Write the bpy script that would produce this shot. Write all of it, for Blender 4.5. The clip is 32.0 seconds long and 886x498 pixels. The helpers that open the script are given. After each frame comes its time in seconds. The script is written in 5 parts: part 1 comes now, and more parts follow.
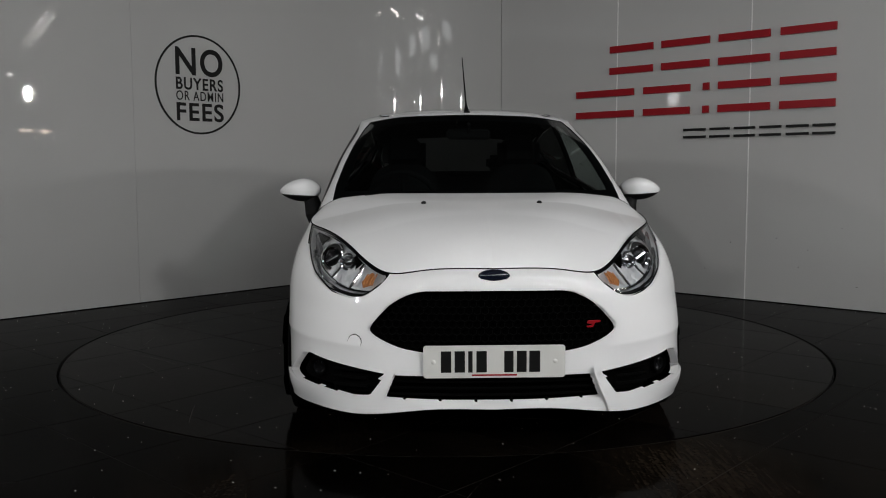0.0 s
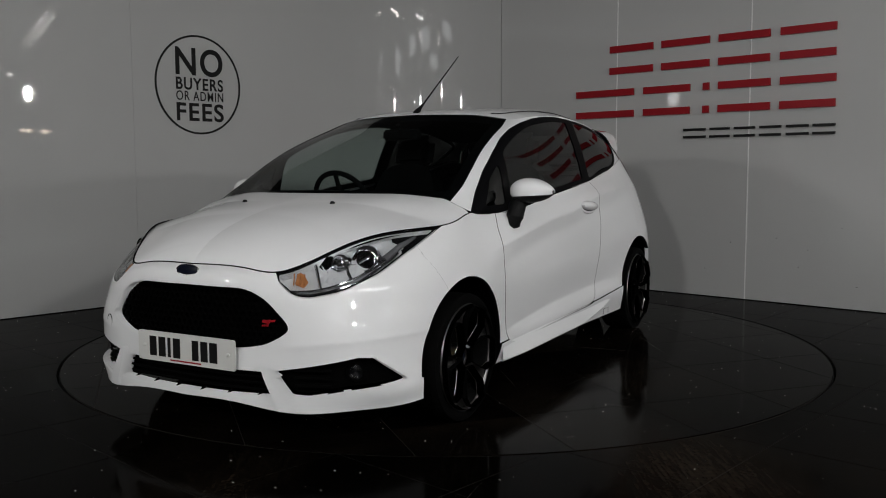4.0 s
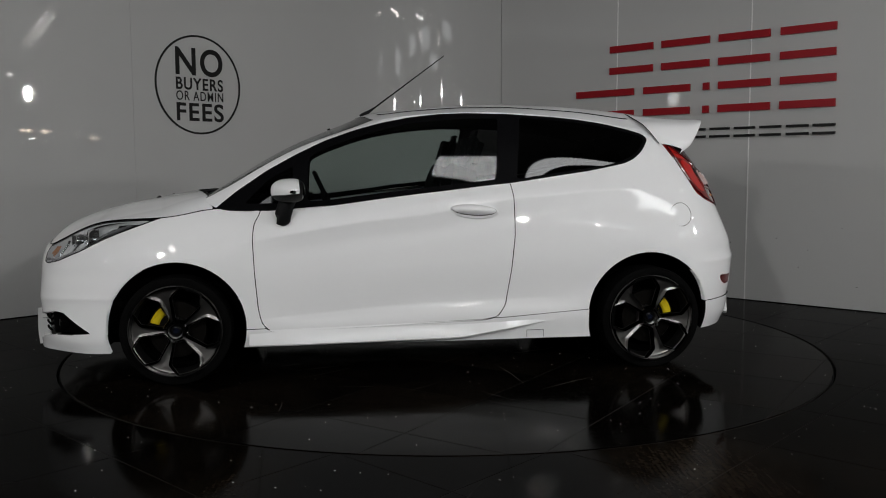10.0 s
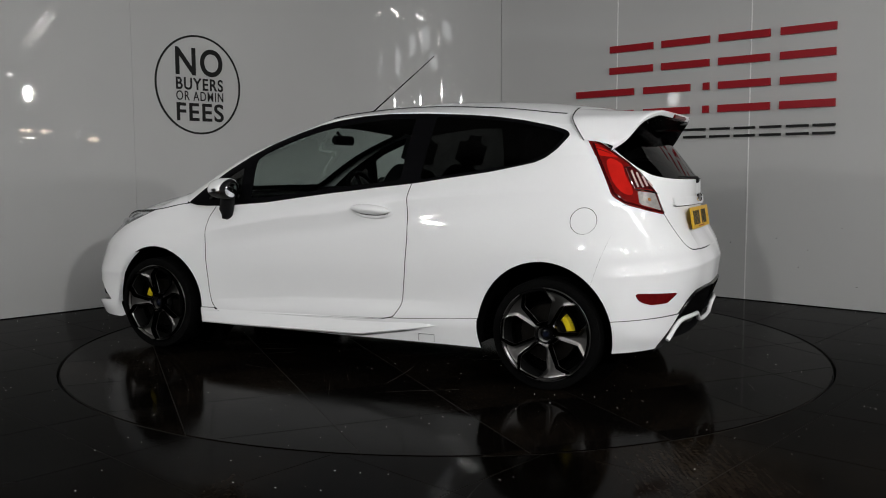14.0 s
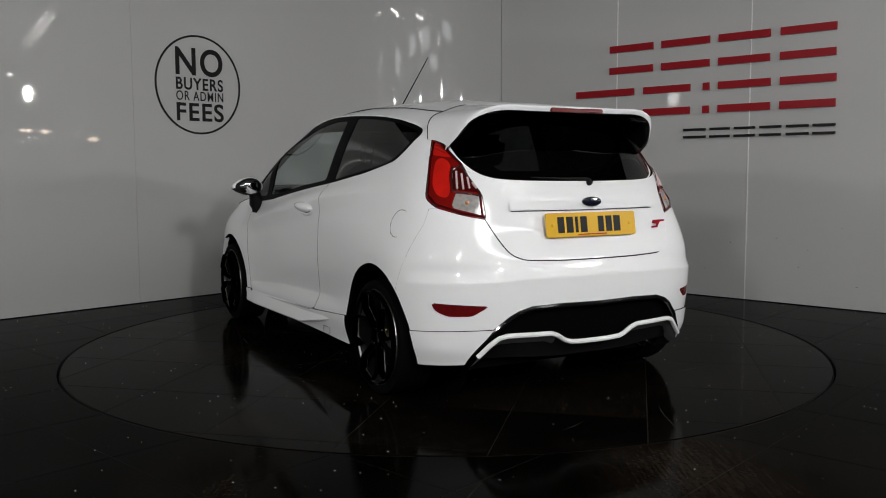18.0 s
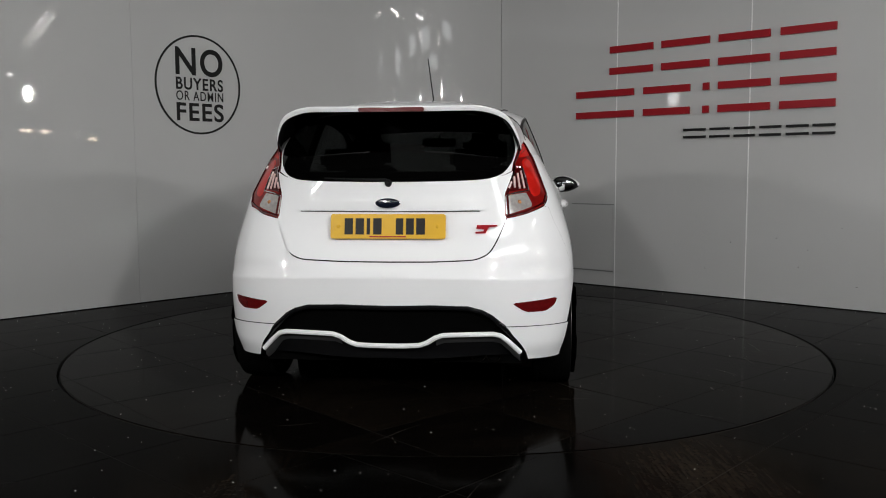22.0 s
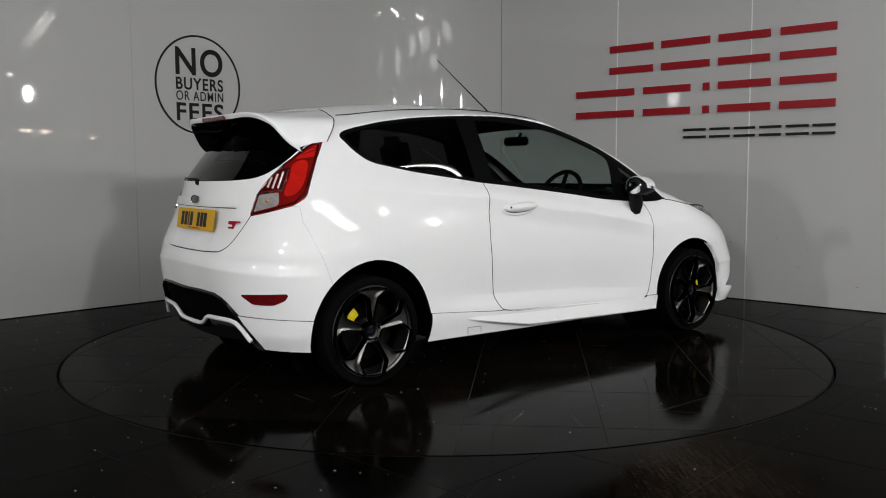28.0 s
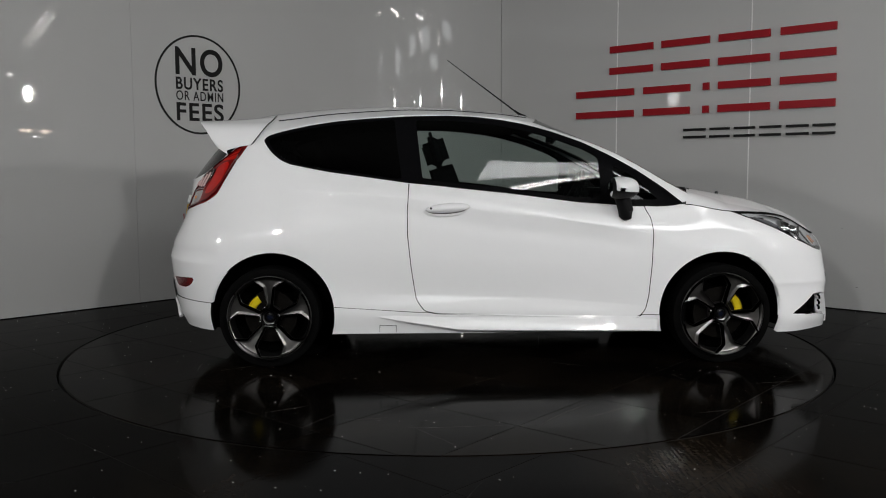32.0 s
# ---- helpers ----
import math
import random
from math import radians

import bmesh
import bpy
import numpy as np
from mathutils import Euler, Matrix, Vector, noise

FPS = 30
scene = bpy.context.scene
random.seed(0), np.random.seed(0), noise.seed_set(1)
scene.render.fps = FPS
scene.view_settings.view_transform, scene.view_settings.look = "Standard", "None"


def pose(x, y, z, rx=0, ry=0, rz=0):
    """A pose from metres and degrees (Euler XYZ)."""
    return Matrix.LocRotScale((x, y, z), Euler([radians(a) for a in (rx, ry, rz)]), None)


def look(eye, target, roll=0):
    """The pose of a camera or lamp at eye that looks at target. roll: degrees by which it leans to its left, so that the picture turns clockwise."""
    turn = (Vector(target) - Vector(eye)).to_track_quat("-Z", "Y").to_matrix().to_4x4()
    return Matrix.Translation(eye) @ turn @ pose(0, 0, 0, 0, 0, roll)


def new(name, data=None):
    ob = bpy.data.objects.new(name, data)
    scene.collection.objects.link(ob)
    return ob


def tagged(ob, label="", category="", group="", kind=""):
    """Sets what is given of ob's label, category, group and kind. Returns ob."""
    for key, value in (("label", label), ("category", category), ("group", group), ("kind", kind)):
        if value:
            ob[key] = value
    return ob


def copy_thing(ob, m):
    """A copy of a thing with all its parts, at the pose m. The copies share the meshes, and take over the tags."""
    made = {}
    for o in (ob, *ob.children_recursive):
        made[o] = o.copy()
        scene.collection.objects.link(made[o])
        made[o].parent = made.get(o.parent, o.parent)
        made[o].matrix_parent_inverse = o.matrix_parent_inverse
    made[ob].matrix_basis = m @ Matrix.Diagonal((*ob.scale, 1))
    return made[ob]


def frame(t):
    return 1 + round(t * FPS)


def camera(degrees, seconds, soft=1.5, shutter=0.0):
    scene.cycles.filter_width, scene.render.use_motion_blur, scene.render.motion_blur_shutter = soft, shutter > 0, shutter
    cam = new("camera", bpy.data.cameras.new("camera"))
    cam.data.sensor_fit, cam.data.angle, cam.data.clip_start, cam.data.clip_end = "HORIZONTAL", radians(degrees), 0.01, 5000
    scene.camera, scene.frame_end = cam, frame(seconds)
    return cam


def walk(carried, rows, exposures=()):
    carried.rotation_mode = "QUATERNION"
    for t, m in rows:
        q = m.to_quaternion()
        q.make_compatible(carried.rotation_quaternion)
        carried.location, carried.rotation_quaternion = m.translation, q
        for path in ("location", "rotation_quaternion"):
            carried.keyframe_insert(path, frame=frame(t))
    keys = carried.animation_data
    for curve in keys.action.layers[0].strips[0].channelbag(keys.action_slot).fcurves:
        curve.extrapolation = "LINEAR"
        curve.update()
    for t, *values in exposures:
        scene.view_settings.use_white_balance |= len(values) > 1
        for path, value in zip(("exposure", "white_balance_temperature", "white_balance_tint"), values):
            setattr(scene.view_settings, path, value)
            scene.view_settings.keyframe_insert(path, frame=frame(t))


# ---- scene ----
# The camera stands still on a tripod in front of the turntable.
cam = camera(54.31, 32.0, soft=1.05)
VIEW = pose(0.0, -5.4056, 1.0636, 90 - 5.118, 0, 0.1605) @ pose(0, 0, 0, 0, 0, -0.226)

# Turn of the table, seconds and degrees.
TURN = [(0.0, -88.21), (0.5, -90.34), (1.0, -93.41), (1.5, -97.46), (2.0, -101.86), (2.5, -106.04), (3.0, -110.33), (3.5, -114.66), (5.5, -132.36), (6.0, -136.84), (6.5, -141.17), (7.0, -145.54), (7.5, -149.91), (8.0, -154.27), (8.5, -158.68), (9.0, -162.97), (9.5, -167.18), (10.0, -171.45), (10.5, -175.49), (11.0, -179.44), (11.5, -183.66), (12.0, -188.11), (12.5, -192.47), (13.0, -196.93), (13.5, -201.45), (14.0, -205.74), (14.5, -210.27), (16.5, -227.23), (17.0, -231.72), (17.5, -236.23), (18.0, -240.61), (18.5, -244.93), (19.0, -249.16), (19.5, -253.5), (20.0, -257.85), (20.5, -262.18), (21.0, -266.59), (21.5, -271.04), (22.0, -275.56), (22.5, -280.03), (23.0, -284.43), (23.5, -288.5), (24.0, -292.07), (24.5, -295.5), (25.0, -299.0), (25.5, -302.76), (27.5, -319.5), (28.0, -323.62), (28.5, -327.83), (29.0, -332.1), (29.5, -336.55), (30.0, -340.99), (30.5, -345.36), (31.0, -349.5), (31.5, -353.78), (32.0, -358.13)]
CAR_OFFSET = (0.2606, 0.1059)


# ---- light ----
world = bpy.data.worlds.new("hall_air")
scene.world = world
world.use_nodes = True
world.node_tree.nodes["Background"].inputs[0].default_value = (0.62, 0.66, 0.7, 1)
world.node_tree.nodes["Background"].inputs[1].default_value = 0.02
WATT_ROOF, GLOW_ROOF = 14, 4.0
BATTENS = ((2.35, -5.3, 28), (5.7, -2.8, 78), (-1.8, -8.6, 90), (2.8, -8.0, 90), (3.3, -10.9, 90))
# place, half width, half height, watts; the last lamp is an added front fill
FLOODS = ((6.0, -2.75, 2.45, .06, .12, 64), (2.74, -7.0, 2.68, .14, .20, 94), (-5.8, -5.2, 2.60, .13, .19, 70), (4.1, -7.0, 2.70, .05, .07, 3), (-2.2, -7.2, 2.9, .14, .20, 76))
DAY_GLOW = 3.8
EXPOSURES = ((0.0, -0.13), (2.0, -0.26), (7.0, -0.16), (9.5, -0.22), (12.0, -0.09), (13.0, 0.01), (14.0, 0.26), (17.0, 0.40), (18.0, 0.17), (19.0, 0.10), (20.0, 0.25), (21.0, 0.30), (25.0, 0.40), (28.0, 0.35), (30.0, 0.20), (32.0, 0.12))

walk(cam, [(0.0, VIEW), (32.0, VIEW)], EXPOSURES)


def area_lamp(name, m, sx, sy, watts, colour=(1, 0.99, 0.975)):
    data = bpy.data.lights.new(name, "AREA")
    data.shape, data.size, data.size_y, data.energy, data.color = "RECTANGLE", sx, sy, watts, colour
    ob = new(name, data)
    ob.matrix_world = m
    return ob


# ---- materials ----
def nodes_of(name):
    m = bpy.data.materials.new(name)
    m.use_nodes = True
    t = m.node_tree
    return m, t.nodes, t.links, t.nodes["Principled BSDF"]


def mat(name, colour, rough=0.5, metal=0.0, coat=0.0, vary=0.0, scale=8.0, bump=0.0, bump_scale=200.0, rough_vary=0.0, spec=0.5):
    """A principled material with noise in its colour, its gloss and its relief."""
    m, n, l, b = nodes_of(name)
    b.inputs["Base Color"].default_value = (*colour, 1)
    b.inputs["Roughness"].default_value = rough
    b.inputs["Metallic"].default_value = metal
    b.inputs["Coat Weight"].default_value = coat
    b.inputs["Coat Roughness"].default_value = 0.03
    b.inputs["Specular IOR Level"].default_value = spec
    co = n.new("ShaderNodeTexCoord")
    if vary or rough_vary:
        tex = n.new("ShaderNodeTexNoise")
        tex.inputs["Scale"].default_value = scale
        tex.inputs["Detail"].default_value = 6
        l.new(co.outputs["Object"], tex.inputs["Vector"])
        if vary:
            mix = n.new("ShaderNodeMix")
            mix.data_type = "RGBA"
            mix.inputs[6].default_value = (*[c * (1 - vary) for c in colour], 1)
            mix.inputs[7].default_value = (*[min(1, c * (1 + vary)) for c in colour], 1)
            l.new(tex.outputs["Fac"], mix.inputs[0])
            l.new(mix.outputs[2], b.inputs["Base Color"])
        if rough_vary:
            ramp = n.new("ShaderNodeMapRange")
            ramp.inputs[1].default_value, ramp.inputs[2].default_value = 0.3, 0.7
            ramp.inputs[3].default_value, ramp.inputs[4].default_value = max(0.02, rough - rough_vary), min(1, rough + rough_vary)
            l.new(tex.outputs["Fac"], ramp.inputs[0])
            l.new(ramp.outputs[0], b.inputs["Roughness"])
    if bump:
        fine = n.new("ShaderNodeTexNoise")
        fine.inputs["Scale"].default_value = bump_scale
        fine.inputs["Detail"].default_value = 3
        l.new(co.outputs["Object"], fine.inputs["Vector"])
        bp = n.new("ShaderNodeBump")
        bp.inputs["Strength"].default_value = bump
        bp.inputs["Distance"].default_value = 0.002
        l.new(fine.outputs["Fac"], bp.inputs["Height"])
        l.new(bp.outputs[0], b.inputs["Normal"])
    return m


def glass(name, tint, rough=0.0):
    """A thin pane: tinted see-through with a mirror gloss by Fresnel."""
    m, n, l, b = nodes_of(name)
    out = n["Material Output"]
    n.remove(b)
    clear = n.new("ShaderNodeBsdfTransparent")
    clear.inputs[0].default_value = (*tint, 1)
    gloss = n.new("ShaderNodeBsdfGlossy")
    gloss.inputs["Roughness"].default_value = rough
    facing = n.new("ShaderNodeLayerWeight")
    facing.inputs[0].default_value = 0.5
    power = n.new("ShaderNodeMath")
    power.operation = "POWER"
    power.inputs[1].default_value = 5.0
    l.new(facing.outputs["Facing"], power.inputs[0])
    fres = n.new("ShaderNodeMath")
    fres.operation = "MULTIPLY_ADD"
    fres.inputs[1].default_value, fres.inputs[2].default_value = 0.96, 0.04
    l.new(power.outputs[0], fres.inputs[0])
    mix = n.new("ShaderNodeMixShader")
    l.new(fres.outputs[0], mix.inputs[0])
    l.new(clear.outputs[0], mix.inputs[1])
    l.new(gloss.outputs[0], mix.inputs[2])
    l.new(mix.outputs[0], out.inputs[0])
    return m


def glow(name, colour, strength):
    m, n, l, b = nodes_of(name)
    b.inputs["Base Color"].default_value = (0.8, 0.8, 0.8, 1)
    b.inputs["Emission Color"].default_value = (*colour, 1)
    b.inputs["Emission Strength"].default_value = strength
    return m


PAINT = mat("white_car_paint", (0.81, 0.815, 0.825), 0.6, coat=1.0, vary=0.012, scale=3, spec=0.1)
BLACK_GLOSS = mat("gloss_black_plastic", (0.005, 0.005, 0.0055), 0.1, rough_vary=0.04, scale=30, spec=0.3)
SATIN_BLACK = mat("satin_black_film", (0.0035, 0.0035, 0.004), 0.3, vary=0.2, scale=20, spec=0.01)
BLACK = mat("matt_black_plastic", (0.005, 0.005, 0.0055), 0.6, vary=0.25, scale=60, bump=0.25, bump_scale=900, spec=0.15)
# VOID serves black plastic and also paints the shade inside gaps and recesses.
VOID = mat("black_and_cavity_shade", (0.0015, 0.0015, 0.0015), 0.9, spec=0.02)
RUBBER = mat("tyre_rubber", (0.0022, 0.0022, 0.0022), 0.8, vary=0.3, scale=30, bump=0.3, bump_scale=400, spec=0.04)
WALL = mat("gloss_white_panel", (0.455, 0.455, 0.45), 0.018, vary=0.03, scale=1.2, rough_vary=0.008, spec=0.35)


def floor_mat(name, fixed):
    """Polished near-black stone with worn brown patches, brushed streaks and uneven gloss; fixed adds painted lamp
    pools.
    """
    m, n, l, b = nodes_of(name)
    if fixed:
        place = n.new("ShaderNodeNewGeometry").outputs["Position"]
    else:
        spread = n.new("ShaderNodeVectorMath")
        spread.operation = "MULTIPLY_ADD"
        spread.inputs[1].default_value = (1, 1, 1)
        shift = n.new("ShaderNodeVectorMath")
        shift.operation = "SCALE"
        shift.inputs[0].default_value = (37, 53, 19)
        l.new(n.new("ShaderNodeObjectInfo").outputs["Random"], shift.inputs["Scale"])
        l.new(n.new("ShaderNodeTexCoord").outputs["Object"], spread.inputs[0])
        l.new(shift.outputs[0], spread.inputs[2])
        place = spread.outputs[0]

    def noise(scale, detail, stretch=(1, 1, 1), turn=0.0, warp=0.0):
        mp = n.new("ShaderNodeMapping")
        mp.inputs["Scale"].default_value, mp.inputs["Rotation"].default_value = stretch, (0, 0, radians(turn))
        l.new(place, mp.inputs["Vector"])
        tex = n.new("ShaderNodeTexNoise")
        tex.inputs["Scale"].default_value, tex.inputs["Detail"].default_value, tex.inputs["Distortion"].default_value = scale, detail, warp
        l.new(mp.outputs[0], tex.inputs["Vector"])
        return tex.outputs["Fac"]

    def span(value, a, b_, c, d):
        r = n.new("ShaderNodeMapRange")
        for k, v in enumerate((a, b_, c, d), 1):
            r.inputs[k].default_value = v
        l.new(value, r.inputs[0])
        return r.outputs[0]

    def times(p, q):
        mul = n.new("ShaderNodeMath")
        mul.operation = "MULTIPLY"
        l.new(p, mul.inputs[0])
        l.new(q, mul.inputs[1])
        return mul.outputs[0]

    patch_mask = span(noise(1.0, 7, warp=.8), .44, .68, 0, .07 if fixed else .34)
    if fixed:
        # brown pools of lamp gloss painted into the colour; the widest brightens the right
        apart = n.new("ShaderNodeSeparateXYZ")
        l.new(place, apart.inputs[0])
        lamp_pools = []
        for at, wide, most in ((.88, .42, .85), (-.80, .34, .5), (2.4, 1.7, .5)):
            off = n.new("ShaderNodeMath")
            off.operation = "SUBTRACT"
            off.inputs[1].default_value = at
            l.new(apart.outputs[0], off.inputs[0])
            flat = n.new("ShaderNodeMath")
            flat.operation = "ABSOLUTE"
            l.new(off.outputs[0], flat.inputs[0])
            pool_mask = times(span(flat.outputs[0], 0, wide, most, 0), span(noise(2.2, 5, (1, .5, 1)), .36, .58, 0, 1))
            lamp_pools.append(times(pool_mask, span(apart.outputs[1], -1.6, -2.2, 0, 1)))
        for lamp_pool in lamp_pools:
            add = n.new("ShaderNodeMath")
            add.operation = "ADD"
            l.new(patch_mask, add.inputs[0])
            l.new(lamp_pool, add.inputs[1])
            patch_mask = add.outputs[0]
    streak = span(noise(9, 5, (9, .7, 1), 38), .35, .70, .25, 1)
    fleck = span(noise(55, 4), .45, .75, .5, 1.3)
    mix = n.new("ShaderNodeMix")
    mix.data_type = "RGBA"
    mix.inputs[6].default_value, mix.inputs[7].default_value = (0.0007, 0.0006, 0.0005, 1) if fixed else (0.0016, 0.0013, 0.0011, 1), (0.034, 0.0245, 0.0165, 1)
    l.new(times(times(patch_mask, streak), fleck), mix.inputs[0])
    l.new(mix.outputs[2], b.inputs["Base Color"])
    l.new(span(noise(2.3, 6), .3, .7, .05, .17), b.inputs["Roughness"])
    b.inputs["Specular IOR Level"].default_value = 0.0055 if fixed else 0.0115
    bp = n.new("ShaderNodeBump")
    bp.inputs["Strength"].default_value, bp.inputs["Distance"].default_value = 0.06, 0.002
    l.new(noise(40, 3), bp.inputs["Height"])
    l.new(bp.outputs[0], b.inputs["Normal"])
    return m


FLOOR, FLOOR_FIXED = floor_mat("polished_dark_tile", False), floor_mat("worn_tile_with_lamp_pools", True)
GROUT = mat("pale_grout", (0.016, 0.0145, 0.013), 0.6, vary=0.5, scale=20, spec=0.1)
CEIL = mat("dark_ceiling", (0.05, 0.05, 0.05), 0.9, vary=0.2, scale=2)
GLASS_SIDE = glass("side_glass", (0.64, 0.70, 0.68))
GLASS_DARK = glass("privacy_glass", (0.04, 0.04, 0.04))
RED = mat("red_letter_acrylic", (0.27, 0.010, 0.016), 0.35, vary=0.05, scale=10, spec=0.12)
INK = mat("black_letter_acrylic", (0.008, 0.008, 0.008), 0.4, vary=0.2, scale=20, spec=0.15)


# ---- mesh helpers ----
def part(name, bm, material, parent=None, label="", smooth=True):
    """Links a bmesh as one mesh object under a thing or a part."""
    me = bpy.data.meshes.new(name)
    bmesh.ops.recalc_face_normals(bm, faces=bm.faces)
    bm.to_mesh(me)
    bm.free()
    for f in me.polygons:
        f.use_smooth = smooth
    me.materials.append(material)
    ob = new(name, me)
    if smooth:
        me.set_sharp_from_angle(angle=radians(38))
    if parent:
        ob.parent = parent
    if label:
        tagged(ob, label)
    return ob


def box_bm(x0, x1, y0, y1, z0, z1, bevel=0.0, bm=None, m=None):
    bm = bm or bmesh.new()
    r = bmesh.ops.create_cube(bm, size=1, matrix=Matrix.LocRotScale(((x0 + x1) / 2, (y0 + y1) / 2, (z0 + z1) / 2), None, (x1 - x0, y1 - y0, z1 - z0)))
    vs = r["verts"]
    if bevel:
        es = list({e for v in vs for e in v.link_edges})
        vs = list({v for f in bmesh.ops.bevel(bm, geom=es, offset=bevel, segments=3, affect="EDGES")["faces"] for v in f.verts} | {v for v in vs if v.is_valid})
    if m is not None:
        bmesh.ops.transform(bm, matrix=m, verts=vs)
    return bm


def tube_bm(points, radius, sides=10, bm=None, closed=False):
    """A round tube along points; radius may be a list."""
    bm = bm or bmesh.new()
    pts = [Vector(p) for p in points]
    rings = []
    n = len(pts)
    for i, p in enumerate(pts):
        a, b = (pts[i - 1], pts[(i + 1) % n]) if closed else (pts[max(i - 1, 0)], pts[min(i + 1, n - 1)])
        q = (b - a).normalized().to_track_quat("Z", "Y")
        r = radius[i] if isinstance(radius, (list, tuple)) else radius
        rings.append([bm.verts.new(p + q @ Vector((r * math.cos(2 * math.pi * k / sides), r * math.sin(2 * math.pi * k / sides), 0))) for k in range(sides)])
    for i in range(n if closed else n - 1):
        a, b = rings[i], rings[(i + 1) % n]
        for k in range(sides):
            bm.faces.new((a[k], a[(k + 1) % sides], b[(k + 1) % sides], b[k]))
    if not closed:
        bm.faces.new(rings[0][::-1])
        bm.faces.new(rings[-1])
    return bm


def lathe_bm(profile, sides=48, bm=None, m=None):
    """Turns (radius, height) pairs about z."""
    bm = bm or bmesh.new()
    made, rings = [], []
    for r, h in profile:
        ring = [bm.verts.new((r * math.cos(2 * math.pi * k / sides), r * math.sin(2 * math.pi * k / sides), h)) for k in range(sides)]
        rings.append(ring)
        made += ring
    for a, b in zip(rings, rings[1:]):
        for k in range(sides):
            bm.faces.new((a[k], a[(k + 1) % sides], b[(k + 1) % sides], b[k]))
    if m is not None:
        bmesh.ops.transform(bm, matrix=m, verts=made)
    return bm


def slab_bm(outline, thick, bm=None, m=None):
    """A flat plate of that thickness over a closed outline in x, y."""
    bm = bm or bmesh.new()
    lo = [bm.verts.new((x, y, 0)) for x, y in outline]
    hi = [bm.verts.new((x, y, thick)) for x, y in outline]
    bm.faces.new(lo[::-1])
    bm.faces.new(hi)
    n = len(lo)
    for k in range(n):
        bm.faces.new((lo[k], lo[(k + 1) % n], hi[(k + 1) % n], hi[k]))
    if m is not None:
        bmesh.ops.transform(bm, matrix=m, verts=lo + hi)
    return bm


# ---- surfaces that can be cut along drawn lines ----
class Skin:
    """Points, normals and faces of a smooth surface; cuts keep the normals."""

    def __init__(self, pts, nrm, faces):
        self.p, self.n, self.f = pts, nrm, faces

    def split(self, d):
        """Cuts along d = 0, d given per point: the skin where d < 0 and the rest."""
        p, n = list(self.p), list(self.n)
        cut, inside, outside = {}, [], []
        for f in self.f:
            lo, hi = [], []
            for i, a in enumerate(f):
                b = f[(i + 1) % len(f)]
                (lo if d[a] < 0 else hi).append(a)
                if (d[a] < 0) != (d[b] < 0):
                    key = (min(a, b), max(a, b))
                    if key not in cut:
                        t = d[key[0]] / (d[key[0]] - d[key[1]])
                        cut[key] = len(p)
                        p.append(self.p[key[0]] * (1 - t) + self.p[key[1]] * t)
                        n.append(self.n[key[0]] * (1 - t) + self.n[key[1]] * t)
                    lo.append(cut[key])
                    hi.append(cut[key])
            if len(lo) > 2:
                inside.append(lo)
            if len(hi) > 2:
                outside.append(hi)
        p, n = np.array(p), np.array(n)
        return Skin(p, n, inside).tidy(), Skin(p, n, outside).tidy()

    def tidy(self):
        used = sorted({i for f in self.f for i in f})
        at = {v: k for k, v in enumerate(used)}
        idx = np.array(used, dtype=int)
        return Skin(self.p[idx] if len(used) else np.zeros((0, 3)), self.n[idx] if len(used) else np.zeros((0, 3)), [[at[i] for i in f] for f in self.f])

    def moved(self, dist):
        n = self.n / np.maximum(np.linalg.norm(self.n, axis=1, keepdims=True), 1e-9)
        return Skin(self.p + n * dist, self.n, self.f)

    def mirrored(self):
        s = np.array([1, -1, 1])
        return Skin(self.p * s, self.n * s, [f[::-1] for f in self.f])

    def plus(self, other):
        k = len(self.p)
        return Skin(np.vstack([self.p, other.p]), np.vstack([self.n, other.n]), self.f + [[i + k for i in f] for f in other.f])

    def part(self, name, material, parent, label="", rim=0.012, seal=None):
        """One mesh object; rim folds the edges inwards by that depth, as pressed sheet has it."""
        p, n, f = self.p, self.n, [list(q) for q in self.f]
        unit = n / np.maximum(np.linalg.norm(n, axis=1, keepdims=True), 1e-9)
        if rim:
            count = {}
            for q in f:
                for i, a in enumerate(q):
                    b = q[(i + 1) % len(q)]
                    count.setdefault((min(a, b), max(a, b)), []).append((a, b))
            edge = [v[0] for v in count.values() if len(v) == 1]
            edge = [(a, b) for a, b in edge if abs(p[a][1]) + abs(p[b][1]) > 1e-4]
            top, low, extra, extra_n = {}, {}, [], []
            k = len(p)
            for a, b in edge:
                for i in (a, b):
                    if i not in top:
                        top[i] = k + len(extra)
                        extra += [p[i], p[i] - unit[i] * rim]
                        low[i] = top[i] + 1
                        extra_n += [unit[i], unit[i]]
                f.append([b, a, low[a], low[b]])
            if extra:
                p, unit = np.vstack([p, extra]), np.vstack([unit, extra_n])
        me = bpy.data.meshes.new(name)
        me.from_pydata(p.tolist(), [], f)
        me.update()
        me.polygons.foreach_set("use_smooth", [True] * len(me.polygons))
        if len(me.vertices) == len(unit):
            me.normals_split_custom_set_from_vertices(unit.tolist())
        me.materials.append(material)
        if rim and seal:
            me.materials.append(seal)
            for k in range(len(self.f), len(me.polygons)):
                me.polygons[k].material_index = 1
        ob = new(name, me)
        ob.parent = parent
        if label:
            tagged(ob, label)
        return ob


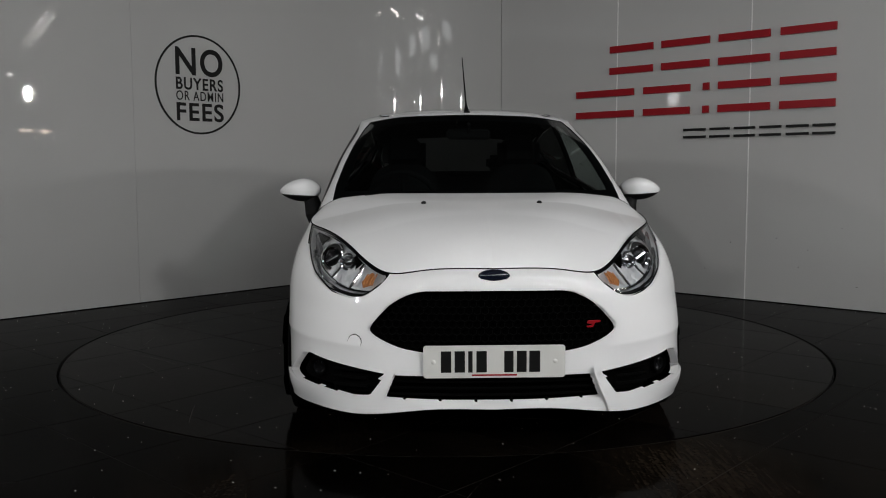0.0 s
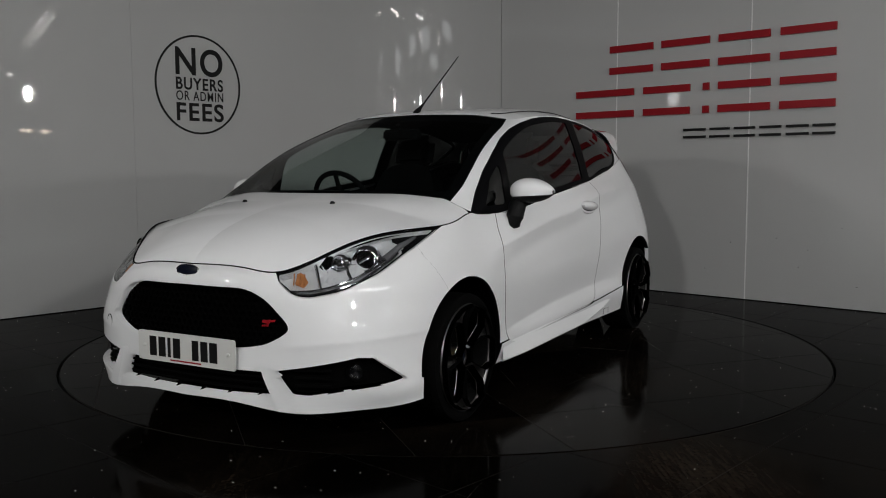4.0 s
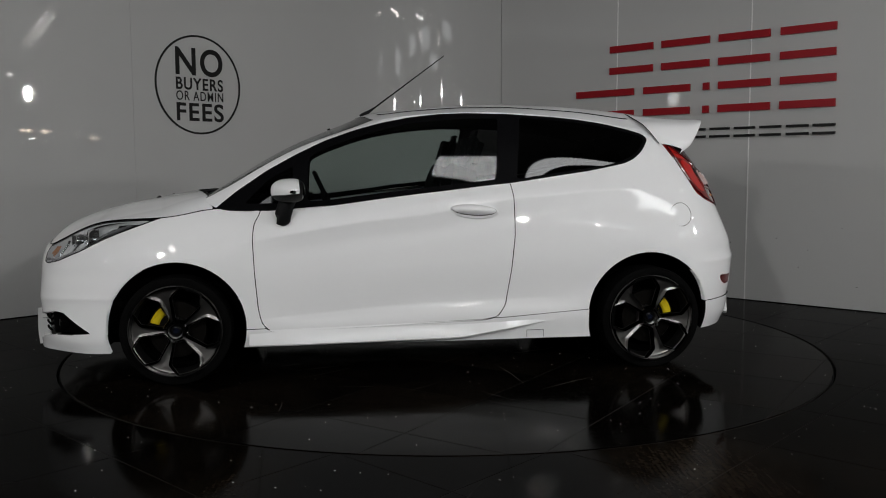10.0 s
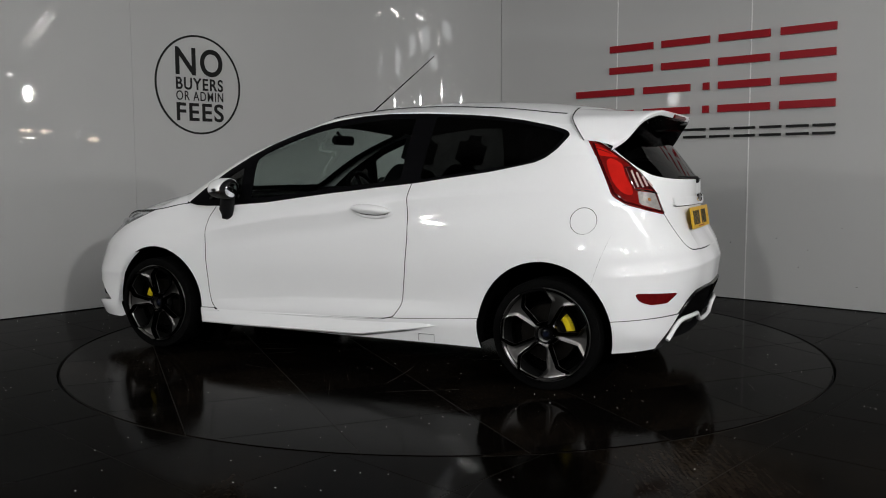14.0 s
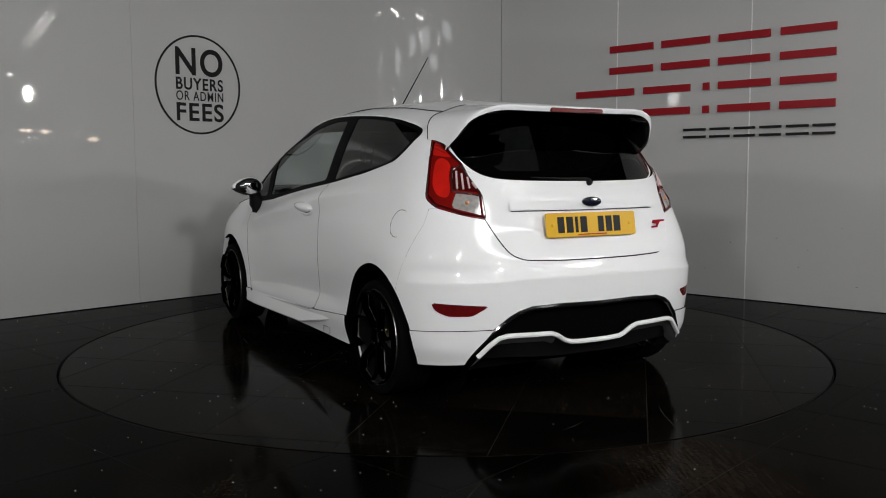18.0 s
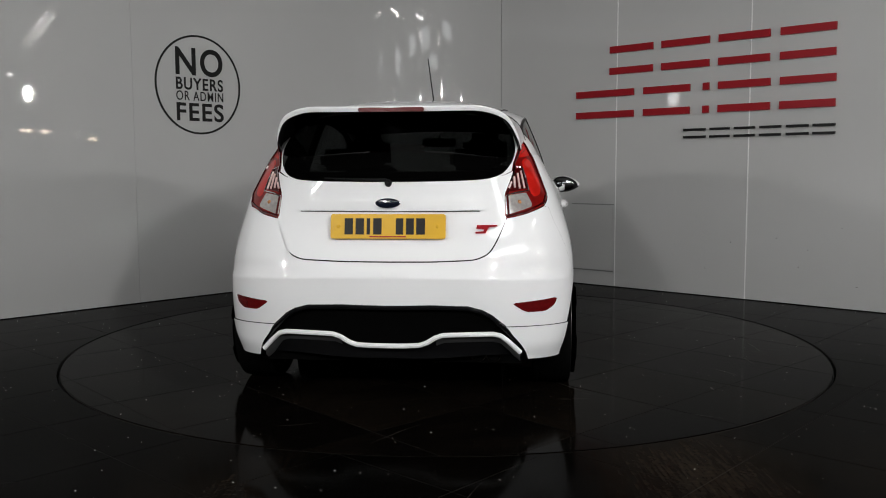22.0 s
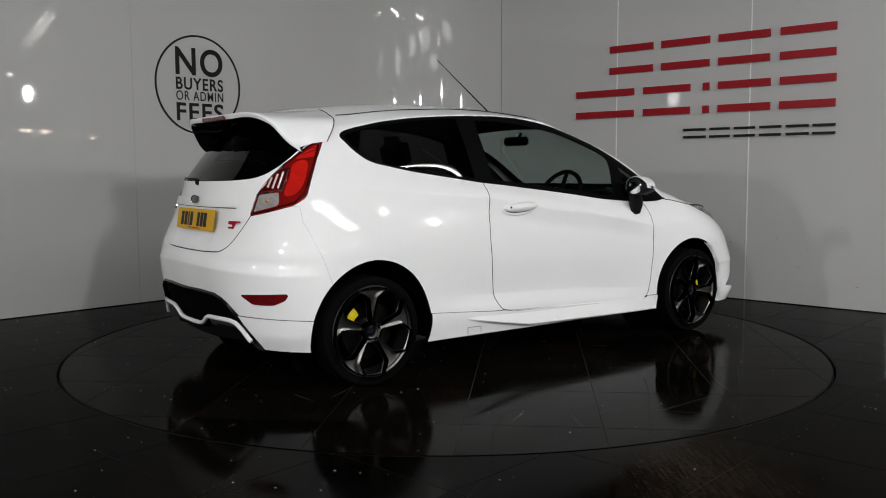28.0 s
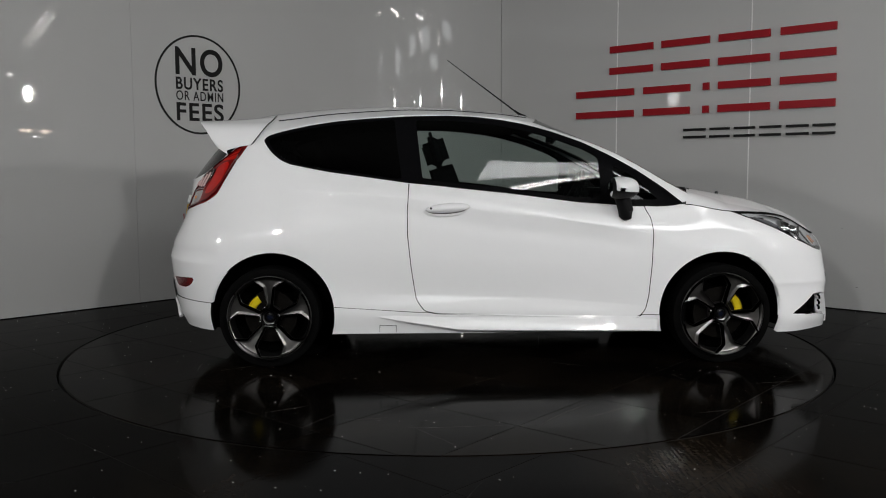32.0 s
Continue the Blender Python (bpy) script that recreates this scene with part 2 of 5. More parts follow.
def calm(skin, order=2):
    """A pane of glass: its normals follow one smooth low-order surface."""
    x, y, z = skin.p.T
    x, y, z = x - x.mean(), y - y.mean(), z - z.mean()
    s = y if np.ptp(y) > np.ptp(x) else x
    cols = np.column_stack([s ** i * z ** j for i in range(order + 1) for j in range(order + 1 - i)])
    unit = skin.n / np.maximum(np.linalg.norm(skin.n, axis=1, keepdims=True), 1e-9)
    fit = cols @ np.linalg.lstsq(cols, unit, rcond=None)[0]
    return Skin(skin.p, fit / np.linalg.norm(fit, axis=1, keepdims=True), skin.f)


def spline(knots, at, u):
    """Natural cubic through knots given at u."""
    u, y = np.asarray(u, float), np.asarray(knots, float)
    n = len(u)
    h = np.diff(u)
    a = np.zeros((n, n))
    b = np.zeros((n,) + y.shape[1:])
    a[0, 0] = a[-1, -1] = 1
    for i in range(1, n - 1):
        a[i, i - 1], a[i, i], a[i, i + 1] = h[i - 1], 2 * (h[i - 1] + h[i]), h[i]
        b[i] = 3 * ((y[i + 1] - y[i]) / h[i] - (y[i] - y[i - 1]) / h[i - 1])
    c = np.linalg.solve(a, b)
    k = np.clip(np.searchsorted(u, at, side="right") - 1, 0, n - 2)
    d = (at - u[k])
    hk = h[k]
    if y.ndim > 1:
        d, hk = d[:, None], hk[:, None]
    s = (y[k + 1] - y[k]) / hk - hk * (2 * c[k] + c[k + 1]) / 3
    return y[k] + s * d + c[k] * d ** 2 + (c[k + 1] - c[k]) / (3 * hk) * d ** 3


def pchip(y, at, u):
    """Monotone cubic: no overshoot between the rows."""
    u, y = np.asarray(u, float), np.asarray(y, float)
    h = np.diff(u).reshape((-1,) + (1,) * (y.ndim - 1))
    s = np.diff(y, axis=0) / h
    m = np.zeros_like(y)
    m[0], m[-1] = s[0], s[-1]
    same = s[:-1] * s[1:] > 0
    w = 0.5 * (s[:-1] + s[1:])
    lim = 2.5 * np.minimum(np.abs(s[:-1]), np.abs(s[1:]))
    m[1:-1] = np.where(same, np.sign(w) * np.minimum(np.abs(w), lim), 0)
    k = np.clip(np.searchsorted(u, at, side="right") - 1, 0, len(u) - 2)
    t = ((at - u[k]) / np.diff(u)[k]).reshape((-1,) + (1,) * (y.ndim - 1))
    hk = h[k]
    return (2 * t ** 3 - 3 * t ** 2 + 1) * y[k] + (t ** 3 - 2 * t ** 2 + t) * hk * m[k] + (-2 * t ** 3 + 3 * t ** 2) * y[k + 1] + (t ** 3 - t ** 2) * hk * m[k + 1]


def curve(flat, n):
    """n points along a half contour that starts and ends on the middle plane, plus the knots' places."""
    k = np.array(flat, float).reshape(-1, 3)
    ext = np.vstack([k[1] * [1, -1, 1], k, k[-2] * [1, -1, 1]])
    return ext


def ring_grid(contours, n, rows, heights=None):
    """A skin through half contours, given from the lowest to the highest."""
    ext = [curve(c, n) for c in contours]
    chord = np.mean([np.linalg.norm(np.diff(e, axis=0), axis=1) for e in ext], axis=0)
    u = np.concatenate([[0], np.cumsum(chord)])
    at = np.linspace(u[1], u[-2], n)
    lines = np.array([spline(e, at, u) for e in ext])
    lines[:, 0, 1] = lines[:, -1, 1] = 0
    if heights is None:
        step = np.mean(np.linalg.norm(np.diff(lines, axis=0), axis=2), axis=1)
        heights = np.concatenate([[0], np.cumsum(step)])
    heights = np.asarray(heights, float)
    g = pchip(lines, np.linspace(heights[0], heights[-1], rows), heights)
    return g


def grid_skin(g, flip=False):
    """A skin over a grid of points [row, column]."""
    r, c = g.shape[:2]
    du = np.gradient(g, axis=1)
    dv = np.gradient(g, axis=0)
    n = np.cross(du, dv)
    if flip:
        n = -n
    n /= np.maximum(np.linalg.norm(n, axis=2, keepdims=True), 1e-9)
    for col in (0, c - 1):
        if np.all(np.abs(g[:, col, 1]) < 1e-6):
            n[:, col, 1] = 0
    faces = []
    for i in range(r - 1):
        for j in range(c - 1):
            q = [i * c + j, i * c + j + 1, (i + 1) * c + j + 1, (i + 1) * c + j]
            faces.append(q[::-1] if flip else q)
    return Skin(g.reshape(-1, 3), n.reshape(-1, 3), faces)


def fence_distance(a, b, outline):
    """Signed distance of the points (a, b) to a closed outline, below 0 inside."""
    o = np.asarray(outline, float).reshape(-1, 2)
    best = np.full(len(a), 1e9)
    inside = np.zeros(len(a), bool)
    for (x0, y0), (x1, y1) in zip(o, np.roll(o, -1, axis=0)):
        dx, dy = x1 - x0, y1 - y0
        t = np.clip(((a - x0) * dx + (b - y0) * dy) / max(dx * dx + dy * dy, 1e-12), 0, 1)
        best = np.minimum(best, np.hypot(a - x0 - t * dx, b - y0 - t * dy))
        if y0 != y1:
            inside ^= ((y0 > b) != (y1 > b)) & (a < dx * (b - y0) / dy + x0)
    return np.where(inside, -best, best)


def line_distance(a, b, line):
    """Distance to an open line."""
    o = np.asarray(line, float).reshape(-1, 2)
    best = np.full(len(a), 1e9)
    for (x0, y0), (x1, y1) in zip(o, o[1:]):
        dx, dy = x1 - x0, y1 - y0
        t = np.clip(((a - x0) * dx + (b - y0) * dy) / (dx * dx + dy * dy), 0, 1)
        best = np.minimum(best, np.hypot(a - x0 - t * dx, b - y0 - t * dy))
    return best


def rounded(outline, n=5, cut=0.25, size=0.05):
    """Rounds the corners of a closed outline."""
    o = np.asarray(outline, float).reshape(-1, 2)
    res = []
    for i, c in enumerate(o):
        a, b = o[i - 1], o[(i + 1) % len(o)]
        da = min(size, cut * 2 * np.linalg.norm(a - c))
        db = min(size, cut * 2 * np.linalg.norm(b - c))
        pa = c + (a - c) / np.linalg.norm(a - c) * da
        pb = c + (b - c) / np.linalg.norm(b - c) * db
        for t in np.linspace(0, 1, n):
            res.append((1 - t) ** 2 * pa + 2 * t * (1 - t) * c + t * t * pb)
    return np.array(res)


# ---- room ----
WALL_H = 3.4
LEFT_AT, LEFT_DIR = Vector((-2.40, 1.70, 0)), Vector((math.cos(radians(46.5)), math.sin(radians(46.5)), 0))
RIGHT_AT, RIGHT_DIR = Vector((2.45, 1.69, 0)), Vector((math.cos(radians(-42)), math.sin(radians(-42)), 0))
CORNER = Vector((-0.1704, 4.05, 0))
BEND = 1.2


def wall_points():
    """The wall's inner line from one end round the bend to the other."""
    a, b = CORNER - LEFT_DIR * BEND, CORNER + RIGHT_DIR * BEND
    bend = [(1 - t) ** 2 * a + 2 * t * (1 - t) * CORNER + t * t * b for t in np.linspace(0, 1, 25).tolist()]
    return [CORNER - LEFT_DIR * 8.2] + bend + [CORNER + RIGHT_DIR * 5.4]


def wall_run(points):
    """Cumulative length along a line of points."""
    d = [0.0]
    for p, q in zip(points, points[1:]):
        d.append(d[-1] + (q - p).length)
    return d


LINE = wall_points()
RUN = wall_run(LINE)


def on_wall(s):
    """Place and outward normal (into the room) at the length s along the wall."""
    k = min(max(int(np.searchsorted(RUN, s)) - 1, 0), len(LINE) - 2)
    t = (s - RUN[k]) / (RUN[k + 1] - RUN[k])
    d = (LINE[k + 1] - LINE[k]).normalized()
    return LINE[k].lerp(LINE[k + 1], t), Vector((d.y, -d.x, 0)), d


def wall_panel_bm(s0, s1, z0, z1, back=0.05):
    cuts = [s0] + [r for r in RUN if s0 + 0.01 < r < s1 - 0.01] + [s1]
    bm = bmesh.new()
    rows = []
    for s in cuts:
        p, n, _ = on_wall(s)
        rows.append([bm.verts.new((*(p - n * o).xy, z)) for o, z in ((0, z0), (0, z1), (back, z1), (back, z0))])
    for a, b in zip(rows, rows[1:]):
        for k in range(4):
            bm.faces.new((a[k], a[(k + 1) % 4], b[(k + 1) % 4], b[k]))
    bm.faces.new(rows[0])
    bm.faces.new(rows[-1][::-1])
    return bm


S_TURN = RUN[25]                               # where the straight wall begins again behind the bend
S_OF_RIGHT = S_TURN - BEND                     # add the distance from CORNER along RIGHT_DIR
JOINTS = [4.815, S_TURN - 0.2, S_OF_RIGHT + 2.322, S_OF_RIGHT + 3.552]
backing = tagged(part("wall_backing", wall_panel_bm(0.0, RUN[-1], 0.0, WALL_H, 0.08), VOID), "dark backing wall behind glossy white panels", "wall", kind="structure")
backing.location = (0, 0.07, 0)
wall_north = tagged(new("wall_north"), "glossy white wall panels bent round a corner behind the turntable", "wall", kind="structure")
for s0, s1 in zip([0.0] + JOINTS, JOINTS + [RUN[-1]]):
    part("panel", wall_panel_bm(s0 + (0.0008 if s0 == JOINTS[0] else 0.003), s1 - (0.0008 if s1 == JOINTS[0] else 0.003), 0.006, WALL_H, 0.03), WALL, wall_north)

JOINT_TRIM = mat("white_joint_trim", (0.72, 0.72, 0.71), 0.3, vary=0.05, scale=6)
for s0 in JOINTS[2:]:
    part("joint_trim", wall_panel_bm(s0 - .0045, s0 + .0045, 0.006, WALL_H, 0.03), JOINT_TRIM, wall_north).location = on_wall(s0)[1] * .0025

# small access hatch in the wall panel
hatch_frame = tagged(new("access_hatch"), "small white access hatch in the wall panel", "hatch", kind="structure")
part("hatch_panel", wall_panel_bm(S_OF_RIGHT + 1.855, S_OF_RIGHT + 2.285, 0.15, 0.75, 0.01), WALL, hatch_frame)
for z in (0.14, 0.757):
    part("edge", wall_panel_bm(S_OF_RIGHT + 1.845, S_OF_RIGHT + 2.30, z - 0.005, z + 0.005, 0.005), mat("grey_trim", (0.2, 0.2, 0.2), 0.4), hatch_frame)
part("edge", wall_panel_bm(S_OF_RIGHT + 2.292, S_OF_RIGHT + 2.302, 0.145, 0.752, 0.005), WALL, hatch_frame)
hatch_frame.location = (0.004, -0.009, 0)

# scuff marks left low on the panels
SCUFF = mat("dark_scuff", (0.05, 0.045, 0.04), 0.7, vary=0.4, scale=200)
scuffs = tagged(new("wall_scuffs"), "small dark scuff marks on the glossy white wall", "scuff marks", kind="structure")
for ds, z, w, h in ((3.42, .47, .006, .012), (3.80, .52, .010, .005), (3.98, .30, .006, .014), (4.05, .44, .005, .006), (4.30, .62, .012, .004), (2.72, .58, .005, .005), (3.20, .24, .008, .004), (4.42, .18, .016, .005)):
    p, n, d = on_wall(S_OF_RIGHT + ds)
    m = Matrix(((d.x, 0, n.x, p.x + n.x * .001), (d.y, 0, n.y, p.y + n.y * .001), (0, 1, 0, z), (0, 0, 0, 1)))
    part("mark", slab_bm([(.55 * w * math.cos(t), .55 * h * math.sin(t) + .3 * w * math.cos(2 * t)) for t in (0, .8, 1.7, 2.4, 3.3, 4.1, 5.2)], .0008, m=m), SCUFF, scuffs, smooth=False)

# ---- writing on the walls ----
def wall_frame(s, z, out):
    """A frame on the wall: x along it, y up, z into the room."""
    p, n, d = on_wall(s)
    return Matrix(((d.x, 0, n.x, p.x + n.x * out), (d.y, 0, n.y, p.y + n.y * out), (0, 1, 0, z), (0, 0, 0, 1)))


def word(text, x0, x1, y0, y1, parent, m, depth=0.003, bold=0.022):
    """A line of lettering that fills a box."""
    data = bpy.data.curves.new("word", "FONT")
    data.body, data.extrude, data.offset = text, 0.01, bold
    data.space_character = 1.14
    ob = bpy.data.objects.new("word", data)
    scene.collection.objects.link(ob)
    bpy.context.view_layer.update()
    me = bpy.data.meshes.new_from_object(ob.evaluated_get(bpy.context.evaluated_depsgraph_get()))
    bpy.data.objects.remove(ob)
    co = np.array([v.co for v in me.vertices])
    lo, hi = co.min(axis=0), co.max(axis=0)
    k = Matrix.Translation((x0, y0, 0)) @ Matrix.Diagonal(((x1 - x0) / (hi[0] - lo[0]), (y1 - y0) / (hi[1] - lo[1]), depth / (hi[2] - lo[2]), 1)) @ Matrix.Translation((-lo[0], -lo[1], -lo[2]))
    me.transform(m @ k)
    me.materials.clear()
    me.materials.append(INK)
    w = new("lettering", me)
    w.parent = parent
    return w


sticker = tagged(new("wall_sign"), "black round vinyl sign reading no buyers or admin fees", "sign")
sm = wall_frame(8.2 - 2.79, 1.804, 0.002)
ring = [(r * math.cos(2 * math.pi * k / 96), r * math.sin(2 * math.pi * k / 96)) for r in (1,) for k in range(96)]
bm = bmesh.new()
loops = [[bm.verts.new(sm @ Vector((x * rx, y * ry, z))) for x, y in ring] for rx, ry, z in ((.389, .399, 0), (.389, .399, .003), (.406, .416, .003), (.406, .416, 0))]
for k in range(96):
    for a, b in zip(loops, loops[1:]):
        bm.faces.new((a[k], a[(k + 1) % 96], b[(k + 1) % 96], b[k]))
part("ring", bm, INK, sticker, smooth=False)
for text, y0, y1 in (("NO", .075, .308), ("BUYERS", -.045, .058), ("OR ADMIN", -.134, -.055), ("FEES", -.306, -.152)):
    word(text, -.215, .232, y0, y1, sticker, sm, bold=.004 if " " in text else .02)
# the dealer's name: plain raised bars of its size and colour
name_sign = tagged(new("wall_name_sign"), "raised red and black bars on the glossy white wall", "sign")
SLOTS = ((RED, 1.930, 2.180, .060, ((2.253, 2.683), (2.765, 3.204), (3.283, 3.711), (3.792, 4.214))),
         (RED, 1.546, 1.796, .060, ((1.900, 2.500), (2.597, 3.036), (3.153, 3.208), (3.287, 3.721), (3.798, 4.221))),
         (INK, 1.338, 1.420, .020, ((2.986, 3.185), (3.221, 3.393), (3.431, 3.606), (3.643, 3.816), (3.856, 4.030), (4.060, 4.227))))
for material, z0, z1, thick, slots in SLOTS:
    for a, b in slots:
        for z in (z0, z1 - thick):
            part("bar", slab_bm([(0, 0), (b - a, 0), (b - a, thick), (0, thick)], .018, m=wall_frame(S_OF_RIGHT + a, z, .004)), material, name_sign, smooth=False)

# ---- the hall behind the camera ----
CEIL_Z = 5.6
HALL = mat("hall_wall_paint", (0.03, 0.03, 0.03), 0.8, vary=0.08, scale=2, spec=0.2)
for name, box in (("wall_west", (-9.1, -8.9, -12, 2.5, 0, CEIL_Z)), ("wall_east", (8.9, 9.1, -12, 2.5, 0, CEIL_Z))):
    tagged(part(name, box_bm(*box), HALL, smooth=False), "plain painted hall wall", "wall", kind="structure")
tagged(part("wall_back", box_bm(-9.1, 9.1, 5.0, 5.2, 0, CEIL_Z), HALL, smooth=False), "plain painted hall wall", "wall", kind="structure")
south = tagged(new("wall_south"), "plain painted hall wall", "wall", kind="structure")
part("masonry", box_bm(-9.1, 9.1, -12.2, -12, 0, CEIL_Z), HALL, south, smooth=False)
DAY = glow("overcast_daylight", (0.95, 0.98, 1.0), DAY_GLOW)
# shallow glazed boxes high on the hall's walls, added in place of unseen rooflights: wall, middle along it, middle
# height, width, height
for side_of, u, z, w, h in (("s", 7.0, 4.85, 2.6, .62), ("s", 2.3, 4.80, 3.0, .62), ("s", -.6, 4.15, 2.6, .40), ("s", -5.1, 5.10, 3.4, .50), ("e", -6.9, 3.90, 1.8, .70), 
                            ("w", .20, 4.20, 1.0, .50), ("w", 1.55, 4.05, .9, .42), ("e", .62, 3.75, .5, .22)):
    pane = tagged(new("window_1"), "high glowing pane standing in for a rooflight, with a dark frame", "window", "high windows", kind="structure")
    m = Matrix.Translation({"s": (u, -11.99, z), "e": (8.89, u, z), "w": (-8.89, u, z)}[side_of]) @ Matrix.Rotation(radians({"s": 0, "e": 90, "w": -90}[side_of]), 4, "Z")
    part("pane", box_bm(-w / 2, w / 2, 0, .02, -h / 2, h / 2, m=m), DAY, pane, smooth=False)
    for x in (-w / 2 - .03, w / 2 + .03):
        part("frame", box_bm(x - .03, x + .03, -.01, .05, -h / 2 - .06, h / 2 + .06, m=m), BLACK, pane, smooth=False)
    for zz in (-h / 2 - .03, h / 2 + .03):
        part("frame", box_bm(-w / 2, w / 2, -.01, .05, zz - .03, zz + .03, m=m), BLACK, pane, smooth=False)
tagged(part("ceiling", box_bm(-9.1, 9.1, -12.2, 5.2, CEIL_Z, CEIL_Z + .15), CEIL, smooth=False), "dark painted hall ceiling", "ceiling", kind="structure")
# corrugated translucent rooflights
ROOFLIGHT = glow("translucent_rooflight", (0.97, 0.99, 1.0), GLOW_ROOF)
for x, y, lx, ly in ((4.9, -6.4, 7.0, 1.0),):
    roofl = tagged(new("rooflight"), "corrugated translucent rooflight sheet in the ceiling", "rooflight", "rooflights", kind="structure")
    bm = bmesh.new()
    n = 60
    prev = None
    for k in range(n + 1):
        w = -ly / 2 + ly * k / n if lx > ly else -lx / 2 + lx * k / n
        z = CEIL_Z - .03 + .012 * math.sin(k * 2 * math.pi / 6)
        ends = ((x - lx / 2, y + w, z), (x + lx / 2, y + w, z)) if lx > ly else ((x + w, y - ly / 2, z), (x + w, y + ly / 2, z))
        row = [bm.verts.new(e) for e in ends]
        if prev:
            bm.faces.new((prev[0], prev[1], row[1], row[0]))
        prev = row
    part("sheet", bm, ROOFLIGHT, roofl)
    area_lamp("rooflight_daylight", pose(x, y, CEIL_Z - .08), lx, ly, WATT_ROOF * lx * ly, (0.98, 0.99, 1.0))

# ---- floor and turntable ----
DISC_R = 2.2476
PITCH = 0.592


def flat_floor(hole):
    bm = bmesh.new()
    n = 128
    ins = [bm.verts.new((hole * math.cos(2 * math.pi * k / n), hole * math.sin(2 * math.pi * k / n), -.0015)) for k in range(n)]
    low_ring = [bm.verts.new((v.co.x, v.co.y, -0.06)) for v in ins]
    out = []
    for k in range(n):
        a = 2 * math.pi * k / n
        r = 14 / max(abs(math.cos(a)), abs(math.sin(a)))
        out.append(bm.verts.new((r * math.cos(a), r * math.sin(a), -.0015)))
    for k in range(n):
        j = (k + 1) % n
        bm.faces.new((ins[k], out[k], out[j], ins[j]))
        bm.faces.new((low_ring[k], ins[k], ins[j], low_ring[j]))
    return bm


def tile_skin(cx, cy, angle, size, cells):
    u = np.linspace(-size / 2, size / 2, cells + 1)
    c, s = math.cos(angle), math.sin(angle)
    g = np.array([[(cx + a * c - b * s, cy + a * s + b * c, 0.0) for a in u] for b in u])
    return grid_skin(g)


def tile_field(parent, angle, off_u, off_v, radius, inside, near, stone):
    """Tiles on a turned grid, trimmed to a circle; those past `near` are joined."""
    ca, sa = math.cos(angle), math.sin(angle)
    rest = None
    n = int(radius / PITCH) + 2
    mesh_of = None
    for i in range(-n, n + 1):
        for j in range(-n, n + 1):
            u, v = off_u + i * PITCH, off_v + j * PITCH
            cx, cy = u * ca - v * sa, u * sa + v * ca
            r = math.hypot(cx, cy)
            reach = PITCH * .71
            if inside and r - reach > DISC_R or not inside and (r + reach < DISC_R or abs(cx) > 8.4 or cy > 4.8 or cy < -11.5):
                continue
            crossing = abs(r - DISC_R) < reach
            sk = tile_skin(cx, cy, angle, PITCH - .0042, 14 if crossing else 1)
            if crossing:
                d = np.hypot(sk.p[:, 0], sk.p[:, 1])
                sk, _ = sk.split(d - (DISC_R - .009) if inside else (DISC_R + .009) - d)
            if not sk.f:
                continue
            if r < near:
                if crossing:
                    sk.part("tile", stone, parent, "", .005)
                else:
                    if mesh_of is None:
                        mesh_of = tile_skin(0, 0, 0, PITCH - .0042, 1).part("tile", stone, parent, "", .005)
                        ob = mesh_of
                    else:
                        ob = new("tile", mesh_of.data)
                        ob.parent = parent
                    ob.matrix_basis = pose(cx, cy, 0, 0, 0, math.degrees(angle) + 90 * random.randrange(4))
            else:
                rest = sk if rest is None else rest.plus(sk)
    if rest is not None:
        tagged(rest.part("far_tiles", stone, parent, "polished dark stone tiles", .005), kind="stuff")


floor = tagged(part("floor", flat_floor(DISC_R + .0105), GROUT, smooth=False), "polished dark stone tile floor with thin pale joints", "floor", kind="structure")
tile_field(floor, radians(47.5), .16, .295, 13, False, 4.0, FLOOR_FIXED)
tagged(part("pit_floor", lathe_bm([(0.001, -0.065), (2.3, -0.065)], 64), VOID, smooth=False), "black pit under the turntable", "floor", kind="structure")
turntable = tagged(new("turntable"), "round turntable of polished dark stone tiles", "turntable")
part("plate", lathe_bm([(0.0005, -.0015), (1.2, -.0015), (DISC_R - 0.0100, -.0015), (DISC_R - 0.0098, -0.06), (0.0005, -0.06)], 128), GROUT, turntable)
part("rim", lathe_bm([(DISC_R - 0.0068, -.012), (DISC_R - 0.002, -.012), (DISC_R - 0.002, -0.03), (DISC_R - 0.0068, -0.03)], 128), BLACK, turntable)
tile_field(turntable, radians(-42), -.05, -.639 + PITCH * 1.5, 3, True, 9, FLOOR)
# grit on the floor
FLAKE = mat("pale_grit", (0.75, 0.74, 0.72), 0.35)
for parent, count, r0, r1, name in ((floor, 640, DISC_R + .05, 3.6, "floor_grit"), (turntable, 380, .2, DISC_R - .03, "table_grit")):
    bm = bmesh.new()
    for k in range(count):
        a, r = random.uniform(0, 2 * math.pi), math.sqrt(random.uniform(r0 * r0, r1 * r1))
        x, y, s = r * math.cos(a), r * math.sin(a), random.choice((.0012, .0015, .002, .0026, .0036))
        vs = [bm.verts.new((x + s * random.uniform(.6, 1) * math.cos(t + a), y + s * random.uniform(.6, 1) * math.sin(t + a), 0.0006)) for t in (0, 1.3, 2.6, 3.9, 5.1)]
        tip = bm.verts.new((x, y, s * .8))
        for p, q in zip(vs, vs[1:] + vs[:1]):
            bm.faces.new((p, q, tip))
    tagged(part(name, bm, FLAKE, parent, smooth=False), "pale grit scattered on dark tiles", kind="stuff")

